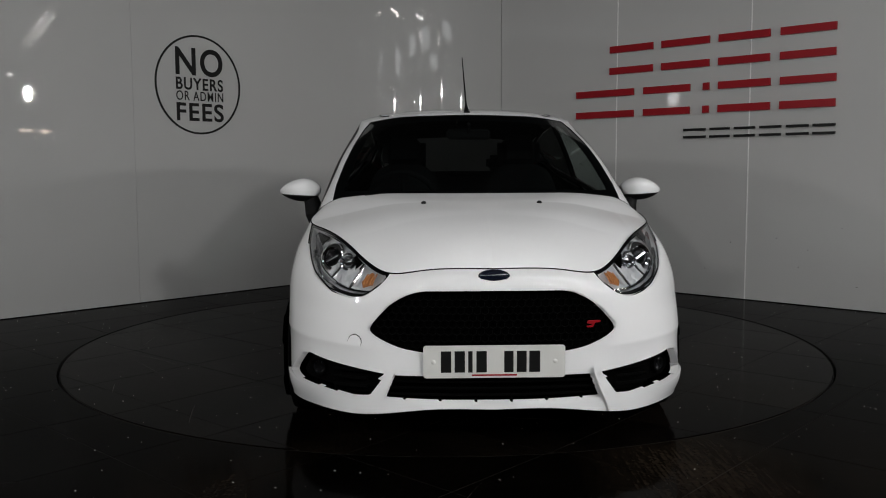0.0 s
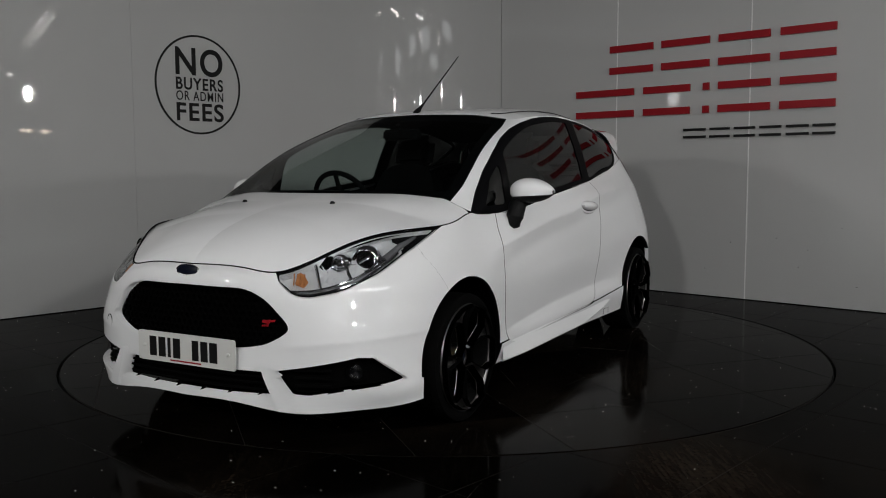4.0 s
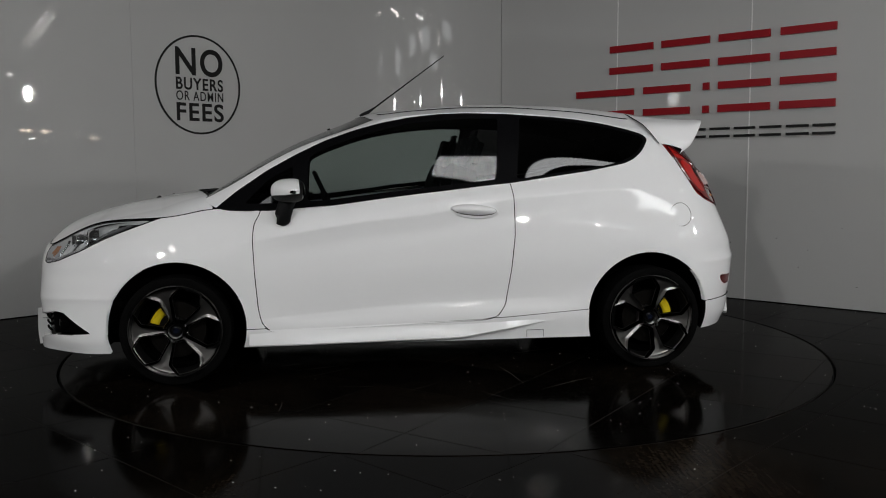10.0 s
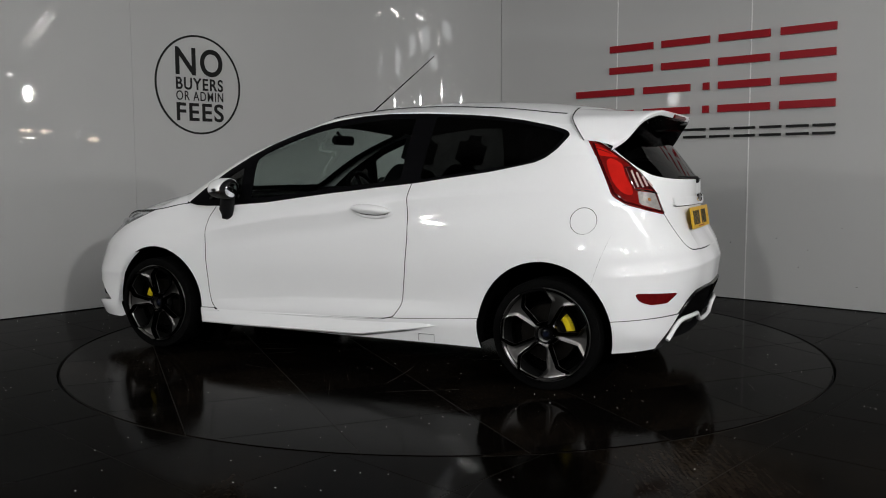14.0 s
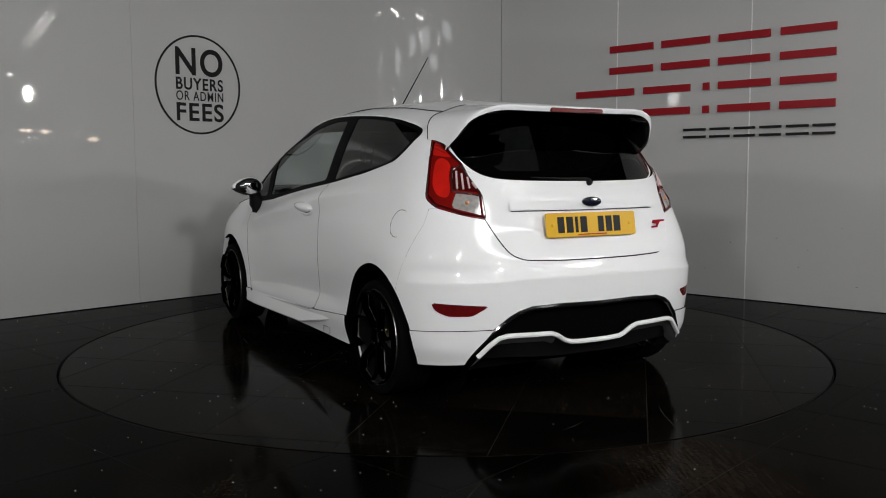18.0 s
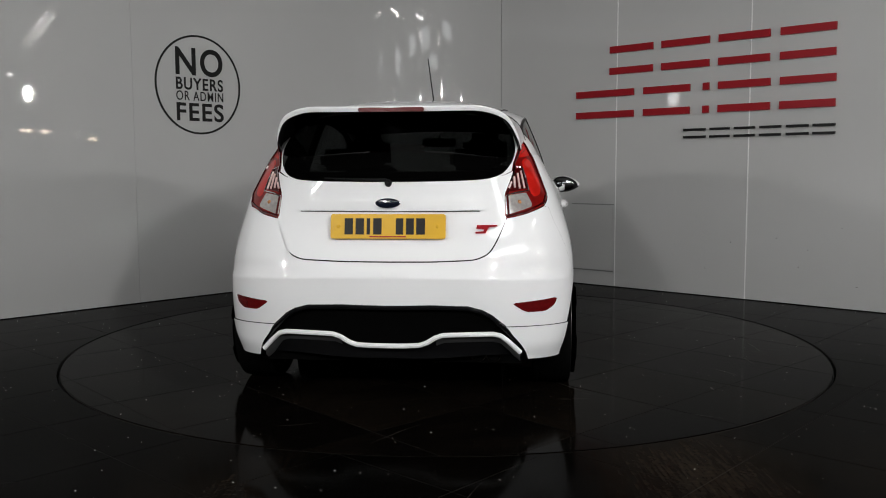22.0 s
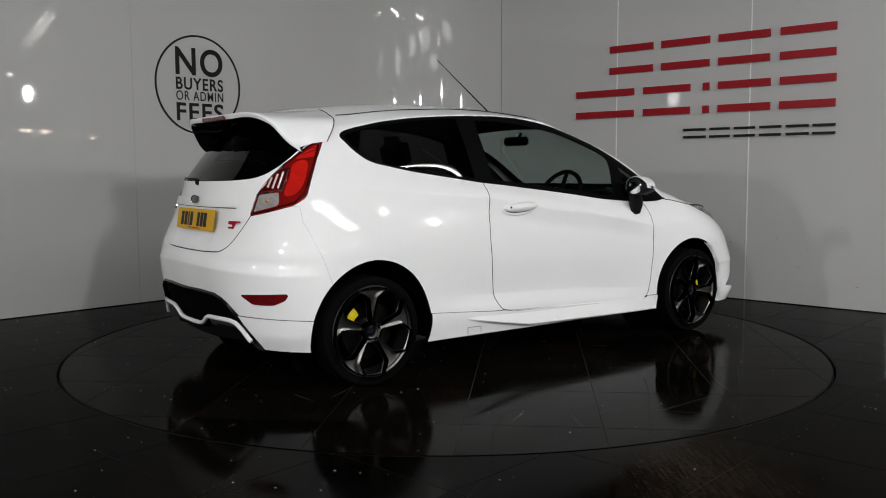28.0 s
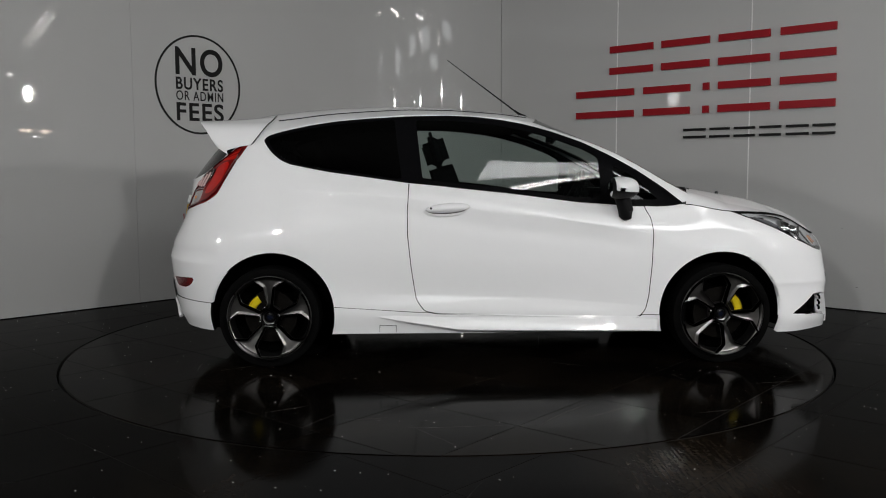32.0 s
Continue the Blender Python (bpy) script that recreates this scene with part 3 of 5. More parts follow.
# thin scratches left by tyres and trolleys
SCRATCH = mat("pale_scratch", (0.035, 0.032, 0.028), 0.5, vary=0.6, scale=30)
for parent, count, r0, r1 in ((turntable, 34, .3, DISC_R - .1), (floor, 22, DISC_R + .15, 3.4)):
    bm = bmesh.new()
    for k in range(count):
        a, r = random.uniform(0, 2 * math.pi), math.sqrt(random.uniform(r0 * r0, r1 * r1))
        head, bow, step, wide = random.uniform(0, 2 * math.pi), random.uniform(-.25, .25), random.uniform(.02, .06), random.uniform(.0005, .0014)
        x, y, last = r * math.cos(a), r * math.sin(a), None
        for j in range(9):
            w = wide * math.sin(math.pi * (j + .4) / 8.8)
            pair = [bm.verts.new((x - o * w * math.sin(head), y + o * w * math.cos(head), .0005)) for o in (-1, 1)]
            if last:
                bm.faces.new((last[0], pair[0], pair[1], last[1]))
            last = pair
            x, y, head = x + step * math.cos(head), y + step * math.sin(head), head + bow / 8 + random.uniform(-.06, .06)
            if not r0 < math.hypot(x, y) < r1:
                break
    tagged(part("scratches", bm, SCRATCH, parent, smooth=False), "thin pale scratches on dark tiles", kind="stuff")


# ---- lamps of the hall ----
TUBE = glow("fluorescent_tube", (1, 0.98, 0.95), 36)
STEEL_WHITE = mat("white_enamel", (0.75, 0.75, 0.75), 0.4)


def batten(x, y, z, length, turn):
    """A twin-tube batten hung on two rods."""
    ob = tagged(new("strip_light"), "white twin-tube fluorescent batten hung from the ceiling, lit", "ceiling light", "ceiling battens")
    part("housing", box_bm(-length / 2, length / 2, -0.11, 0.11, 0.0, 0.05, 0.008), STEEL_WHITE, ob)
    for o in (-0.06, 0.06):
        part("tube", tube_bm([(-length / 2 + 0.03, o, -0.03), (length / 2 - 0.03, o, -0.03)], 0.016, 8), TUBE, ob)
    for o in (-.35, .35):
        part("rod", tube_bm([(o * length, 0, .045), (o * length, 0, CEIL_Z - z + .002)], .006, 6), STEEL_WHITE, ob)
    ob.matrix_basis = pose(x, y, z, 0, 0, turn)
    return ob


for x, y, turn in BATTENS:
    batten(x, y, 4.3, 1.5, turn)


def flood(x, y, z, hx, hz, watts):
    """An oval flood lamp hung on one rod, aimed at the turntable."""
    ob = tagged(new("flood_lamp"), "small oval flood lamp hung on a rod, lit", "flood lamp", "flood lamps")
    aim = look((x, y, z), (0, 0, .9))
    m = aim @ Matrix.Rotation(math.pi, 4, "Y")
    oval = m @ Matrix.Diagonal((hx, hz, 1, 1))
    part("diffuser", lathe_bm([(.0005, .012), (.9, .010), (1.0, .0)], 32, m=oval), FLOOD_GLOW, ob)
    part("casing", lathe_bm([(1.0, -.001), (1.12, .006), (1.15, -.02), (.9, -.10), (.3, -.14), (.0005, -.14)], 32, m=oval), BLACK, ob)
    at = m @ Vector((0, 0, -.12))
    part("rod", tube_bm([at, (at.x, at.y, CEIL_Z + .01)], .012, 8), BLACK, ob)
    area_lamp("flood_light", aim @ Matrix.Translation((0, 0, -.02)), 2 * hx, 2 * hz, watts, (1, .99, .97)).data.shape = "ELLIPSE"


FLOOD_GLOW = glow("flood_diffuser", (1, 0.98, 0.95), 30)
# the last row is an unseen fill lamp that brightens the car's front
for row in FLOODS:
    flood(*row)
WARM = glow("warm_wall_lamp", (1, 0.8, 0.6), 30)
for y, z in ((-4.0, 1.95), (-3.6, 1.93), (-2.65, 1.76)):
    ob = tagged(new("wall_lamp"), "long warm wall lamp, lit", "wall lamp", "wall lamps")
    part("plate", box_bm(8.86, 8.9, y - .24, y + .24, z - .06, z + .06, .01), STEEL_WHITE, ob)
    part("tube", tube_bm([(8.84, y - .11, z), (8.84, y + .11, z)], .016, 8), WARM, ob)
# a round lamp and a slanted twin tube high on the same wall
COOL = glow("cool_wall_lamp", (1, 0.98, 0.95), 32)
for x, y, z, r in ((8.9, -4.27, 3.1, .04),):
    ob = tagged(new("wall_lamp"), "small round wall lamp, lit", "wall lamp", "wall lamps")
    aim = Matrix.Translation((x, y, z)) @ Matrix.Rotation(radians(-90 if x > 0 else 90), 4, "Y")
    part("plate", lathe_bm([(.0005, .0), (r * 1.5, .0), (r * 1.5, .03), (r * 1.25, .04), (.0005, .04)], 24, m=aim), STEEL_WHITE, ob)
    part("disc", lathe_bm([(.0005, .06), (r * .6, .058), (r, .041)], 24, m=aim), COOL, ob)
ob = tagged(new("wall_lamp"), "slanted twin tube wall lamp, lit", "wall lamp", "wall lamps")
part("plate", tube_bm([(8.89, -3.95, 3.66), (8.89, -3.35, 4.34)], .07, 8), STEEL_WHITE, ob)
for o in (-.05, .05):
    part("tube", tube_bm([(8.80, -3.93 + o, 3.68 - o), (8.80, -3.37 + o, 4.32 - o)], .008, 8), TUBE, ob)
# ---- the car: x forwards, y to its left, z up, from the middle between the axles ----
car = tagged(new("car"), "white three-door hatchback with dark alloy wheels on a turntable", "car")

# Half contours of the body from sill to belt: front middle, round the side, to the rear middle.
LOW_0 = [2.03, 0, .193, 2.02, .25, .191, 1.97, .47, .165, 1.86, .65, .172, 1.68, .765, .168, 1.50, .80, .170, 1.05, .80, .18, .75, .80, .18, .2, .80, .18,
         -.45, .80, .18, -.9, .815, .182, -1.25, .80, .18, -1.54, .77, .198, -1.70, .66, .21, -1.80, .45, .22, -1.83, .22, .21, -1.84, 0, .21]
LOW_1 = [2.035, 0, .29, 2.02, .25, .29, 1.98, .46, .28, 1.875, .67, .26, 1.69, .785, .25, 1.48, .815, .25, 1.05, .825, .27, .75, .822, .27, .2, .82, .28,
         -.45, .825, .30, -.9, .838, .31, -1.25, .84, .32, -1.54, .805, .30, -1.71, .70, .30, -1.82, .48, .30, -1.85, .24, .30, -1.86, 0, .30]
LOW_2 = [2.03, 0, .42, 2.015, .25, .42, 1.98, .47, .42, 1.86, .68, .40, 1.67, .785, .39, 1.46, .825, .39, 1.05, .835, .42, .75, .818, .36, .2, .809, .38,
         -.45, .811, .40, -.9, .830, .43, -1.25, .848, .49, -1.55, .82, .46, -1.735, .70, .46, -1.85, .48, .46, -1.88, .24, .46, -1.89, 0, .46]
LOW_3 = [2.035, 0, .58, 2.02, .25, .58, 1.97, .47, .56, 1.85, .66, .54, 1.66, .78, .53, 1.45, .83, .54, 1.05, .84, .57, .75, .826, .56, .2, .826, .58,
         -.45, .83, .62, -.9, .843, .65, -1.25, .845, .66, -1.55, .81, .63, -1.74, .69, .62, -1.86, .47, .61, -1.89, .24, .61, -1.90, 0, .61]
LOW_4 = [2.02, 0, .672, 2.005, .25, .67, 1.945, .45, .64, 1.80, .63, .66, 1.60, .745, .70, 1.42, .80, .72, 1.05, .812, .72, .75, .818, .742, .2, .824, .825,
         -.45, .815, .912, -.9, .79, .95, -1.25, .768, .955, -1.54, .735, .90, -1.69, .64, .85, -1.775, .47, .82, -1.80, .24, .82, -1.805, 0, .82]
LOW_5 = [1.985, 0, .705, 1.97, .25, .70, 1.925, .405, .69, 1.74, .545, .775, 1.54, .66, .825, 1.31, .745, .838, 1.05, .745, .878, .80, .762, .868, .2, .765, .925,
         -.47, .755, 1.0, -.9, .72, 1.06, -1.2, .69, 1.12, -1.42, .645, 1.14, -1.57, .585, 1.09, -1.70, .47, 1.035, -1.79, .22, 1.02, -1.805, 0, 1.018]
# The same for the cabin, from belt to roof edge.
TOP_0 = [1.13, 0, .950, 1.11, .30, .950, 1.08, .55, .948, 1.10, .665, .935, 1.06, .735, .895, .80, .757, .866, .45, .76, .894, .03, .757, .95, -.47, .75, .998,
         -.9, .715, 1.058, -1.2, .685, 1.118, -1.42, .64, 1.138, -1.57, .58, 1.088, -1.69, .47, 1.033, -1.75, .35, 1.023, -1.785, .2, 1.018, -1.80, 0, 1.016]
TOP_2 = [.30, 0, 1.378, .29, .27, 1.372, .25, .45, 1.358, .21, .56, 1.342, .14, .59, 1.350, .05, .60, 1.362, -.1, .605, 1.374, -.3, .607, 1.382, -.55, .604, 1.378,
         -.8, .594, 1.360, -1.05, .58, 1.330, -1.25, .555, 1.300, -1.36, .515, 1.305, -1.43, .44, 1.32, -1.47, .33, 1.335, -1.49, .17, 1.345, -1.50, 0, 1.348]
a0, a2 = np.array(TOP_0).reshape(-1, 3), np.array(TOP_2).reshape(-1, 3)
bulge = np.array([.030, .030, .032, .034, .030, .022, .018, .016, .016, .016, .016, .018, .020, .022, .024, .025, .025])
outward = np.array([(1, 0), (.97, .2), (.85, .5), (.6, .8), (.3, .95), (0, 1), (0, 1), (0, 1), (0, 1), (0, 1), (-.1, 1), (-.4, .9), (-.7, .7), (-.8, .5), (-.9, .4), (-1, .2), (-1, 0)])
up = np.array([.9, .9, .9, .9, .6, .3, .2, .2, .2, .2, .2, .3, .3, .3, .3, .3, .3])
TOP_1 = ((a0 + a2) / 2 + np.column_stack([outward * (bulge * .5)[:, None], bulge * up])).ravel()

low_grid = ring_grid([LOW_0, LOW_1, LOW_2, LOW_3, LOW_4, LOW_5], 420, 92)
top_grid = ring_grid([TOP_0, TOP_1, TOP_2], 230, 40)
# shoulder crease and lower groove pressed into the flanks
gx, gz = low_grid[..., 0], low_grid[..., 2]
side_on = np.clip((low_grid[..., 1] - .55) / .1, 0, 1)
crease = gz - np.interp(gx, [-1.3, -.985, -.485, -.013, .286, .575, .853, 1.1], [.975, .965, .925, .843, .815, .77, .721, .68])
fade = np.clip((gx + 1.25) / .4, 0, 1) * np.clip((1.02 - gx) / .3, 0, 1) * side_on
low_grid[..., 1] += fade * (.0085 * np.exp(-np.abs(crease) / np.where(crease > 0, .028, .040)) - .006 * np.exp(-((crease + .085) / .045) ** 2))
groove = gz - np.interp(gx, [-.9, -.61, -.30, .245, .80], [.40, .395, .386, .367, .322])
fade = np.clip((gx + .75) / .2, 0, 1) * np.clip((.86 - gx) / .12, 0, 1) * side_on
low_grid[..., 1] -= fade * .0045 * np.exp(-np.abs(groove) / np.where(groove > 0, .055, .018))
# a ridge across the bumper's cheeks, above the fog lamp recesses
ridge = low_grid[..., 2] - np.interp(low_grid[..., 1], [.3, .5, .65, .78, .83], [.405, .418, .430, .438, .44])
fade = np.clip((low_grid[..., 0] - 1.36) / .2, 0, 1) * np.clip((low_grid[..., 1] - .40) / .12, 0, 1)
push = fade * (.006 * np.exp(-np.abs(ridge) / np.where(ridge > 0, .05, .022)) - .004 * np.exp(-((ridge - .12) / .05) ** 2))
low_grid += grid_skin(low_grid).n.reshape(low_grid.shape) * push[..., None]
# a shelf round the rear bumper
shelf = low_grid[..., 2] - np.interp(low_grid[..., 1], [0, .45, .70, .84], [.600, .592, .578, .57])
fade = np.clip((-1.50 - low_grid[..., 0]) / .12, 0, 1)
push = fade * (.008 * np.exp(-np.abs(shelf) / np.where(shelf > 0, .022, .055)) - .004 * np.exp(-((shelf - .05) / .03) ** 2))
low_grid += grid_skin(low_grid).n.reshape(low_grid.shape) * push[..., None]
low = grid_skin(low_grid)
top = grid_skin(top_grid)


def cap_grid(edge, spine, rows=24, power=2.0, bow=None):
    """Closes an edge line towards a middle line with a crown that is level at the middle."""
    g = []
    for w in np.linspace(0, 1, rows):
        q = edge * (1 - w) + spine * w
        q[:, 2] = edge[:, 2] + (spine[:, 2] - edge[:, 2]) * (1 - (1 - w) ** power)
        if bow is not None:
            q[:, 0] = edge[:, 0] + (spine[:, 0] - edge[:, 0]) * (1 - (1 - w) ** bow)
        g.append(q)
    return np.array(g)


# Roof: from the cabin's upper edge to the middle line.
edge = top_grid[-1]
roof_z = lambda x: np.interp(x, [-1.2, -1.0, -.8, -.5, -.3, -.1, .05], [1.414, 1.440, 1.454, 1.460, 1.450, 1.430, 1.415])
sx = np.clip(edge[:, 0] * .72 - .13, -1.2, .05)
roof_grid = cap_grid(edge, np.column_stack([sx, 0 * sx, roof_z(sx)]), power=3.0)
roof = grid_skin(roof_grid)
# Bonnet: from the wing edge to the middle line.
stop = int(np.argmin(np.abs(low_grid[-1][:, 0] - 1.06)))
edge = low_grid[-1][:stop + 1]
frac = np.linspace(0, 1, stop + 1)
bx = np.interp(frac, [0, .25, .55, 1], [1.985, 1.90, 1.55, 1.215])
bz = pchip(np.array([.965, .93, .893, .85, .795, .745, .705]), np.clip(bx, 1.215, 1.985), np.array([1.215, 1.42, 1.59, 1.75, 1.88, 1.95, 1.985]))
bonnet_grid = cap_grid(edge, np.column_stack([bx, 0 * bx, bz]), rows=56, power=np.interp(frac, [0, .5, .75, .92, 1], [2, 2.2, 3.5, 8, 11]), bow=np.interp(frac, [0, .6, 1], [1, 1, 1.6]))
# two soft creases run from the scuttle to the lamps
fold = np.abs(bonnet_grid[..., 1]) - np.interp(bonnet_grid[..., 0], [1.2, 1.6, 1.95], [.50, .40, .30])
bonnet_grid[..., 2] -= .010 * (1 / (1 + np.exp(-fold / .034))) * np.clip((1.97 - bonnet_grid[..., 0]) / .3, 0, 1) * np.clip((.72 - bonnet_grid[..., 1]) / .12, 0, 1)
bonnet = grid_skin(bonnet_grid)


# ---- body panels: the skins are cut along the shut lines ----
CHROME = mat("chrome", (0.75, 0.75, 0.76), 0.08, metal=1.0)
SILVER = mat("satin_reflector", (0.88, 0.89, 0.90), 0.16, metal=0.35, rough_vary=0.08, scale=40, bump=0.5, bump_scale=38)
SMOKE = mat("smoked_lamp_plastic", (0.10, 0.10, 0.105), 0.2, coat=0.6)
LENS = glass("clear_lens", (0.93, 0.94, 0.95))
LAMP_RED = mat("red_lamp_plastic", (0.15, 0.002, 0.0015), 0.35, coat=0.7, vary=0.45, scale=9, spec=0.1)
LAMP_BRIGHT = mat("bright_red_plastic", (0.46, 0.009, 0.005), 0.35, coat=0.7, vary=0.35, scale=14, spec=0.1)
REFLECT_RED = mat("dark_red_reflector", (0.10, 0.003, 0.004), 0.25, coat=0.2, vary=0.3, scale=60)
AMBER = mat("amber_plastic", (0.46, 0.19, 0.07), 0.2, coat=0.6, vary=0.3, scale=60)
MILKY = mat("milky_clear_plastic", (0.55, 0.52, 0.50), 0.15, metal=0.5, coat=1.0, vary=0.4, scale=50, bump=0.6, bump_scale=60)
GUIDE = mat("pale_light_guide", (0.62, 0.45, 0.43), 0.2, coat=0.8)
LAMP_DEEP = mat("deep_red_plastic", (0.05, 0.0015, 0.002), 0.2, coat=0.7, spec=0.1)
CLOTH = mat("charcoal_seat_cloth", (0.005, 0.005, 0.0055), 0.95, vary=0.3, scale=90, bump=0.4, bump_scale=1200, spec=0.04)
TRIM = mat("dark_cabin_plastic", (0.004, 0.004, 0.0045), 0.7, vary=0.2, scale=40, bump=0.2, bump_scale=700, spec=0.06)
ALLOY = mat("dark_grey_alloy", (0.20, 0.195, 0.19), 0.36, metal=1.0, vary=0.15, scale=20, rough_vary=0.06)
ALLOY_EDGE = mat("bright_alloy_edge", (0.30, 0.295, 0.29), 0.3, metal=1.0)
# Near-black alloy and steel: the shade behind the spokes is in their colour.
SHADED_ALLOY = mat("shaded_inner_alloy", (0.006, 0.006, 0.006), 0.5, vary=0.2, scale=20, spec=0.1)
DISC = mat("shaded_disc_steel", (0.012, 0.011, 0.010), 0.45, metal=1.0, vary=0.3, scale=30)
YELLOW = mat("yellow_caliper_paint", (0.72, 0.55, 0.01), 0.35, vary=0.1, scale=30)
BLUE = mat("dark_blue_enamel", (0.005, 0.007, 0.016), 0.15, coat=1.0)
PLATE_WHITE = mat("white_plate", (0.62, 0.62, 0.60), 0.35, vary=0.04, scale=12)
PLATE_YELLOW = mat("yellow_plate", (0.62, 0.36, 0.012), 0.35, vary=0.05, scale=12, spec=0.2)

GAP = 0.003


def both(skin, name, material, label="", rim=0.012, joined=False, parent=None):
    """The left part and its mirror image: two parts, or one where they meet in the middle."""
    parent = parent or car
    seal = VOID if material is PAINT and .01 < rim < .022 else None
    if joined:
        return [skin.plus(skin.mirrored()).part(name, material, parent, label, rim, seal)]
    return [skin.part(name, material, parent, label, rim, seal), skin.mirrored().part(name, material, parent, label, rim, seal)]


def carve(skin, dist, gap=GAP):
    """Cuts a piece out: the piece and what stays, with a shut line between them."""
    piece, _ = skin.split(dist(skin) + gap)
    _, rest = skin.split(dist(skin) - gap)
    return piece, rest


def fence(axes, outline, where=None):
    """The distance to an outline drawn in two axes, valid only where the test holds."""
    def dist(skin):
        a, b = axes(skin.p)
        d = fence_distance(a, b, outline)
        return d if where is None else np.where(where(skin.p), d, np.abs(d) + 1.0)
    return dist


SIDE = lambda p: (p[:, 0], p[:, 2])
FACE = lambda p: (p[:, 1], p[:, 2])
NOSE_AXIS = lambda p: (p[:, 1] - p[:, 0], p[:, 2])
TAIL_AXIS = lambda p: (-p[:, 0] - p[:, 1], p[:, 2])
FRONT = lambda p: p[:, 0] > 1.5
BACK = lambda p: p[:, 0] < -1.2

# wheel arches
whole_low = low
for cx, rx, rz, cz in ((1.24, .343, .338, .283), (-1.228, .338, .345, .285)):
    d = np.hypot((low.p[:, 0] - cx) / rx, (low.p[:, 2] - cz) / rz) - 1
    d = np.where(low.p[:, 1] > .5, d * rx, 1)
    _, low = low.split(np.maximum(d, -.2))
# lamps at the nose
lamp, low = carve(low, fence(NOSE_AXIS, rounded([-1.56, .70, -1.55, .652, -1.475, .602, -1.40, .596, -1.22, .618, -1.02, .672, -.86, .735, -.53, .85, -.53, .95, -1.5, .95], size=.03), lambda p: p[:, 0] > 1.2), .003)
grille_hole, low = carve(low, fence(FACE, rounded([-.3, .632, .29, .628, .375, .590, .478, .484, .440, .452, .36, .413, .25, .394, -.3, .390], size=.045), FRONT), .001)
lower_hole, low = carve(low, fence(FACE, rounded([-.3, .312, .385, .314, .412, .224, -.3, .213], size=.01), FRONT), .001)
fog_hole, low = carve(low, fence(NOSE_AXIS, rounded([-1.595, .318, -1.36, .348, -1.16, .372, -1.07, .366, -.86, .264, -1.0, .254, -1.22, .242, -1.42, .222, -1.50, .226, -1.545, .246, -1.590, .262, -1.545, .272, -1.600, .288, -1.555, .298], size=.006), lambda p: p[:, 0] > 1.5), .001)
# the blade under the nose
splitter, low = carve(low, lambda s: np.where(s.p[:, 0] > 1.45, s.p[:, 2] - np.interp(s.p[:, 1], [0, .40, .46, .53, .62, .72, .79, .9], [.212, .212, .2, .216, .235, .248, .256, .26]), .5), .0004)
# rear lamps, tailgate, bumper trim
tail, low = carve(low, fence(TAIL_AXIS, rounded([.785, 1.225, .80, 1.12, .81, 1.04, .82, .945, .90, .905, 1.08, .872, 1.225, .852, 1.185, .96, 1.025, 1.10, .868, 1.20, .79, 1.235], size=.02), BACK), .0025)
tail_top, top = carve(top, fence(TAIL_AXIS, rounded([.785, 1.225, .80, 1.12, .81, 1.04, .82, .945, .90, .905, 1.08, .872, 1.225, .852, 1.185, .96, 1.025, 1.10, .868, 1.20, .79, 1.235], size=.02), BACK), .0025)
hatch, low = carve(low, fence(FACE, rounded([-.4, .664, .20, .666, .395, .674, .455, .70, .487, .755, .530, .85, .552, .975, .565, 1.08, .585, 1.3, -.4, 1.3], size=.03), lambda p: p[:, 0] < -1.4), .0028)
rear_reflector, low = carve(low, fence(FACE, rounded([.765, .489, .555, .478, .622, .432, .71, .430, .75, .452], size=.012), BACK), .001)
diffuser, low = carve(low, fence(FACE, rounded([-.3, .466, .26, .470, .39, .464, .46, .427, .54, .352, .612, .262, .66, .05, -.3, .05], size=.04), BACK), .001)
# doors, sills, filler flap
DOOR = rounded([.815, 1.1, .82, .862, .852, .804, .860, .731, .852, .556, .838, .378, .822, .304, .79, .264, .74, .258, -.33, .288, -.40, .302, -.445, .366, -.472, .545, -.490, .723, -.490, .84, -.48, 1.005, -.48, 1.1], size=.02)
door, low = carve(low, fence(SIDE, DOOR, lambda p: p[:, 1] > .5), .0023)
flap_dist = lambda s: np.where(s.p[:, 1] > .6, np.hypot(s.p[:, 0] + 1.42, s.p[:, 2] - .828) - .062, 1)
patch, _ = low.split(flap_dist(low) - .0022)
flap, low = carve(low, flap_dist, .0014)
skirt, low = carve(low, lambda s: np.where(np.abs(s.p[:, 0]) < .95, s.p[:, 2] - np.interp(s.p[:, 0], [-.89, -.45, .88], [.330, .298, .272]), .5), .0008)
valance, low = carve(low, lambda s: np.where((s.p[:, 0] < -1.45), s.p[:, 2] - np.interp(s.p[:, 0], [-1.86, -1.5], [.375, .352]), .5), .0006)
nose, low = carve(low, lambda s: np.interp(s.p[:, 2], [.3, .585, .72, 1], [1.36, 1.405, 1.50, 1.50]) - s.p[:, 0], .0003)
stern, low = carve(low, lambda s: np.maximum(s.p[:, 0] - np.interp(s.p[:, 2], [.3, .64, .83, 1], [-1.40, -1.505, -1.575, -1.575]), s.p[:, 2] - .90), .0003)

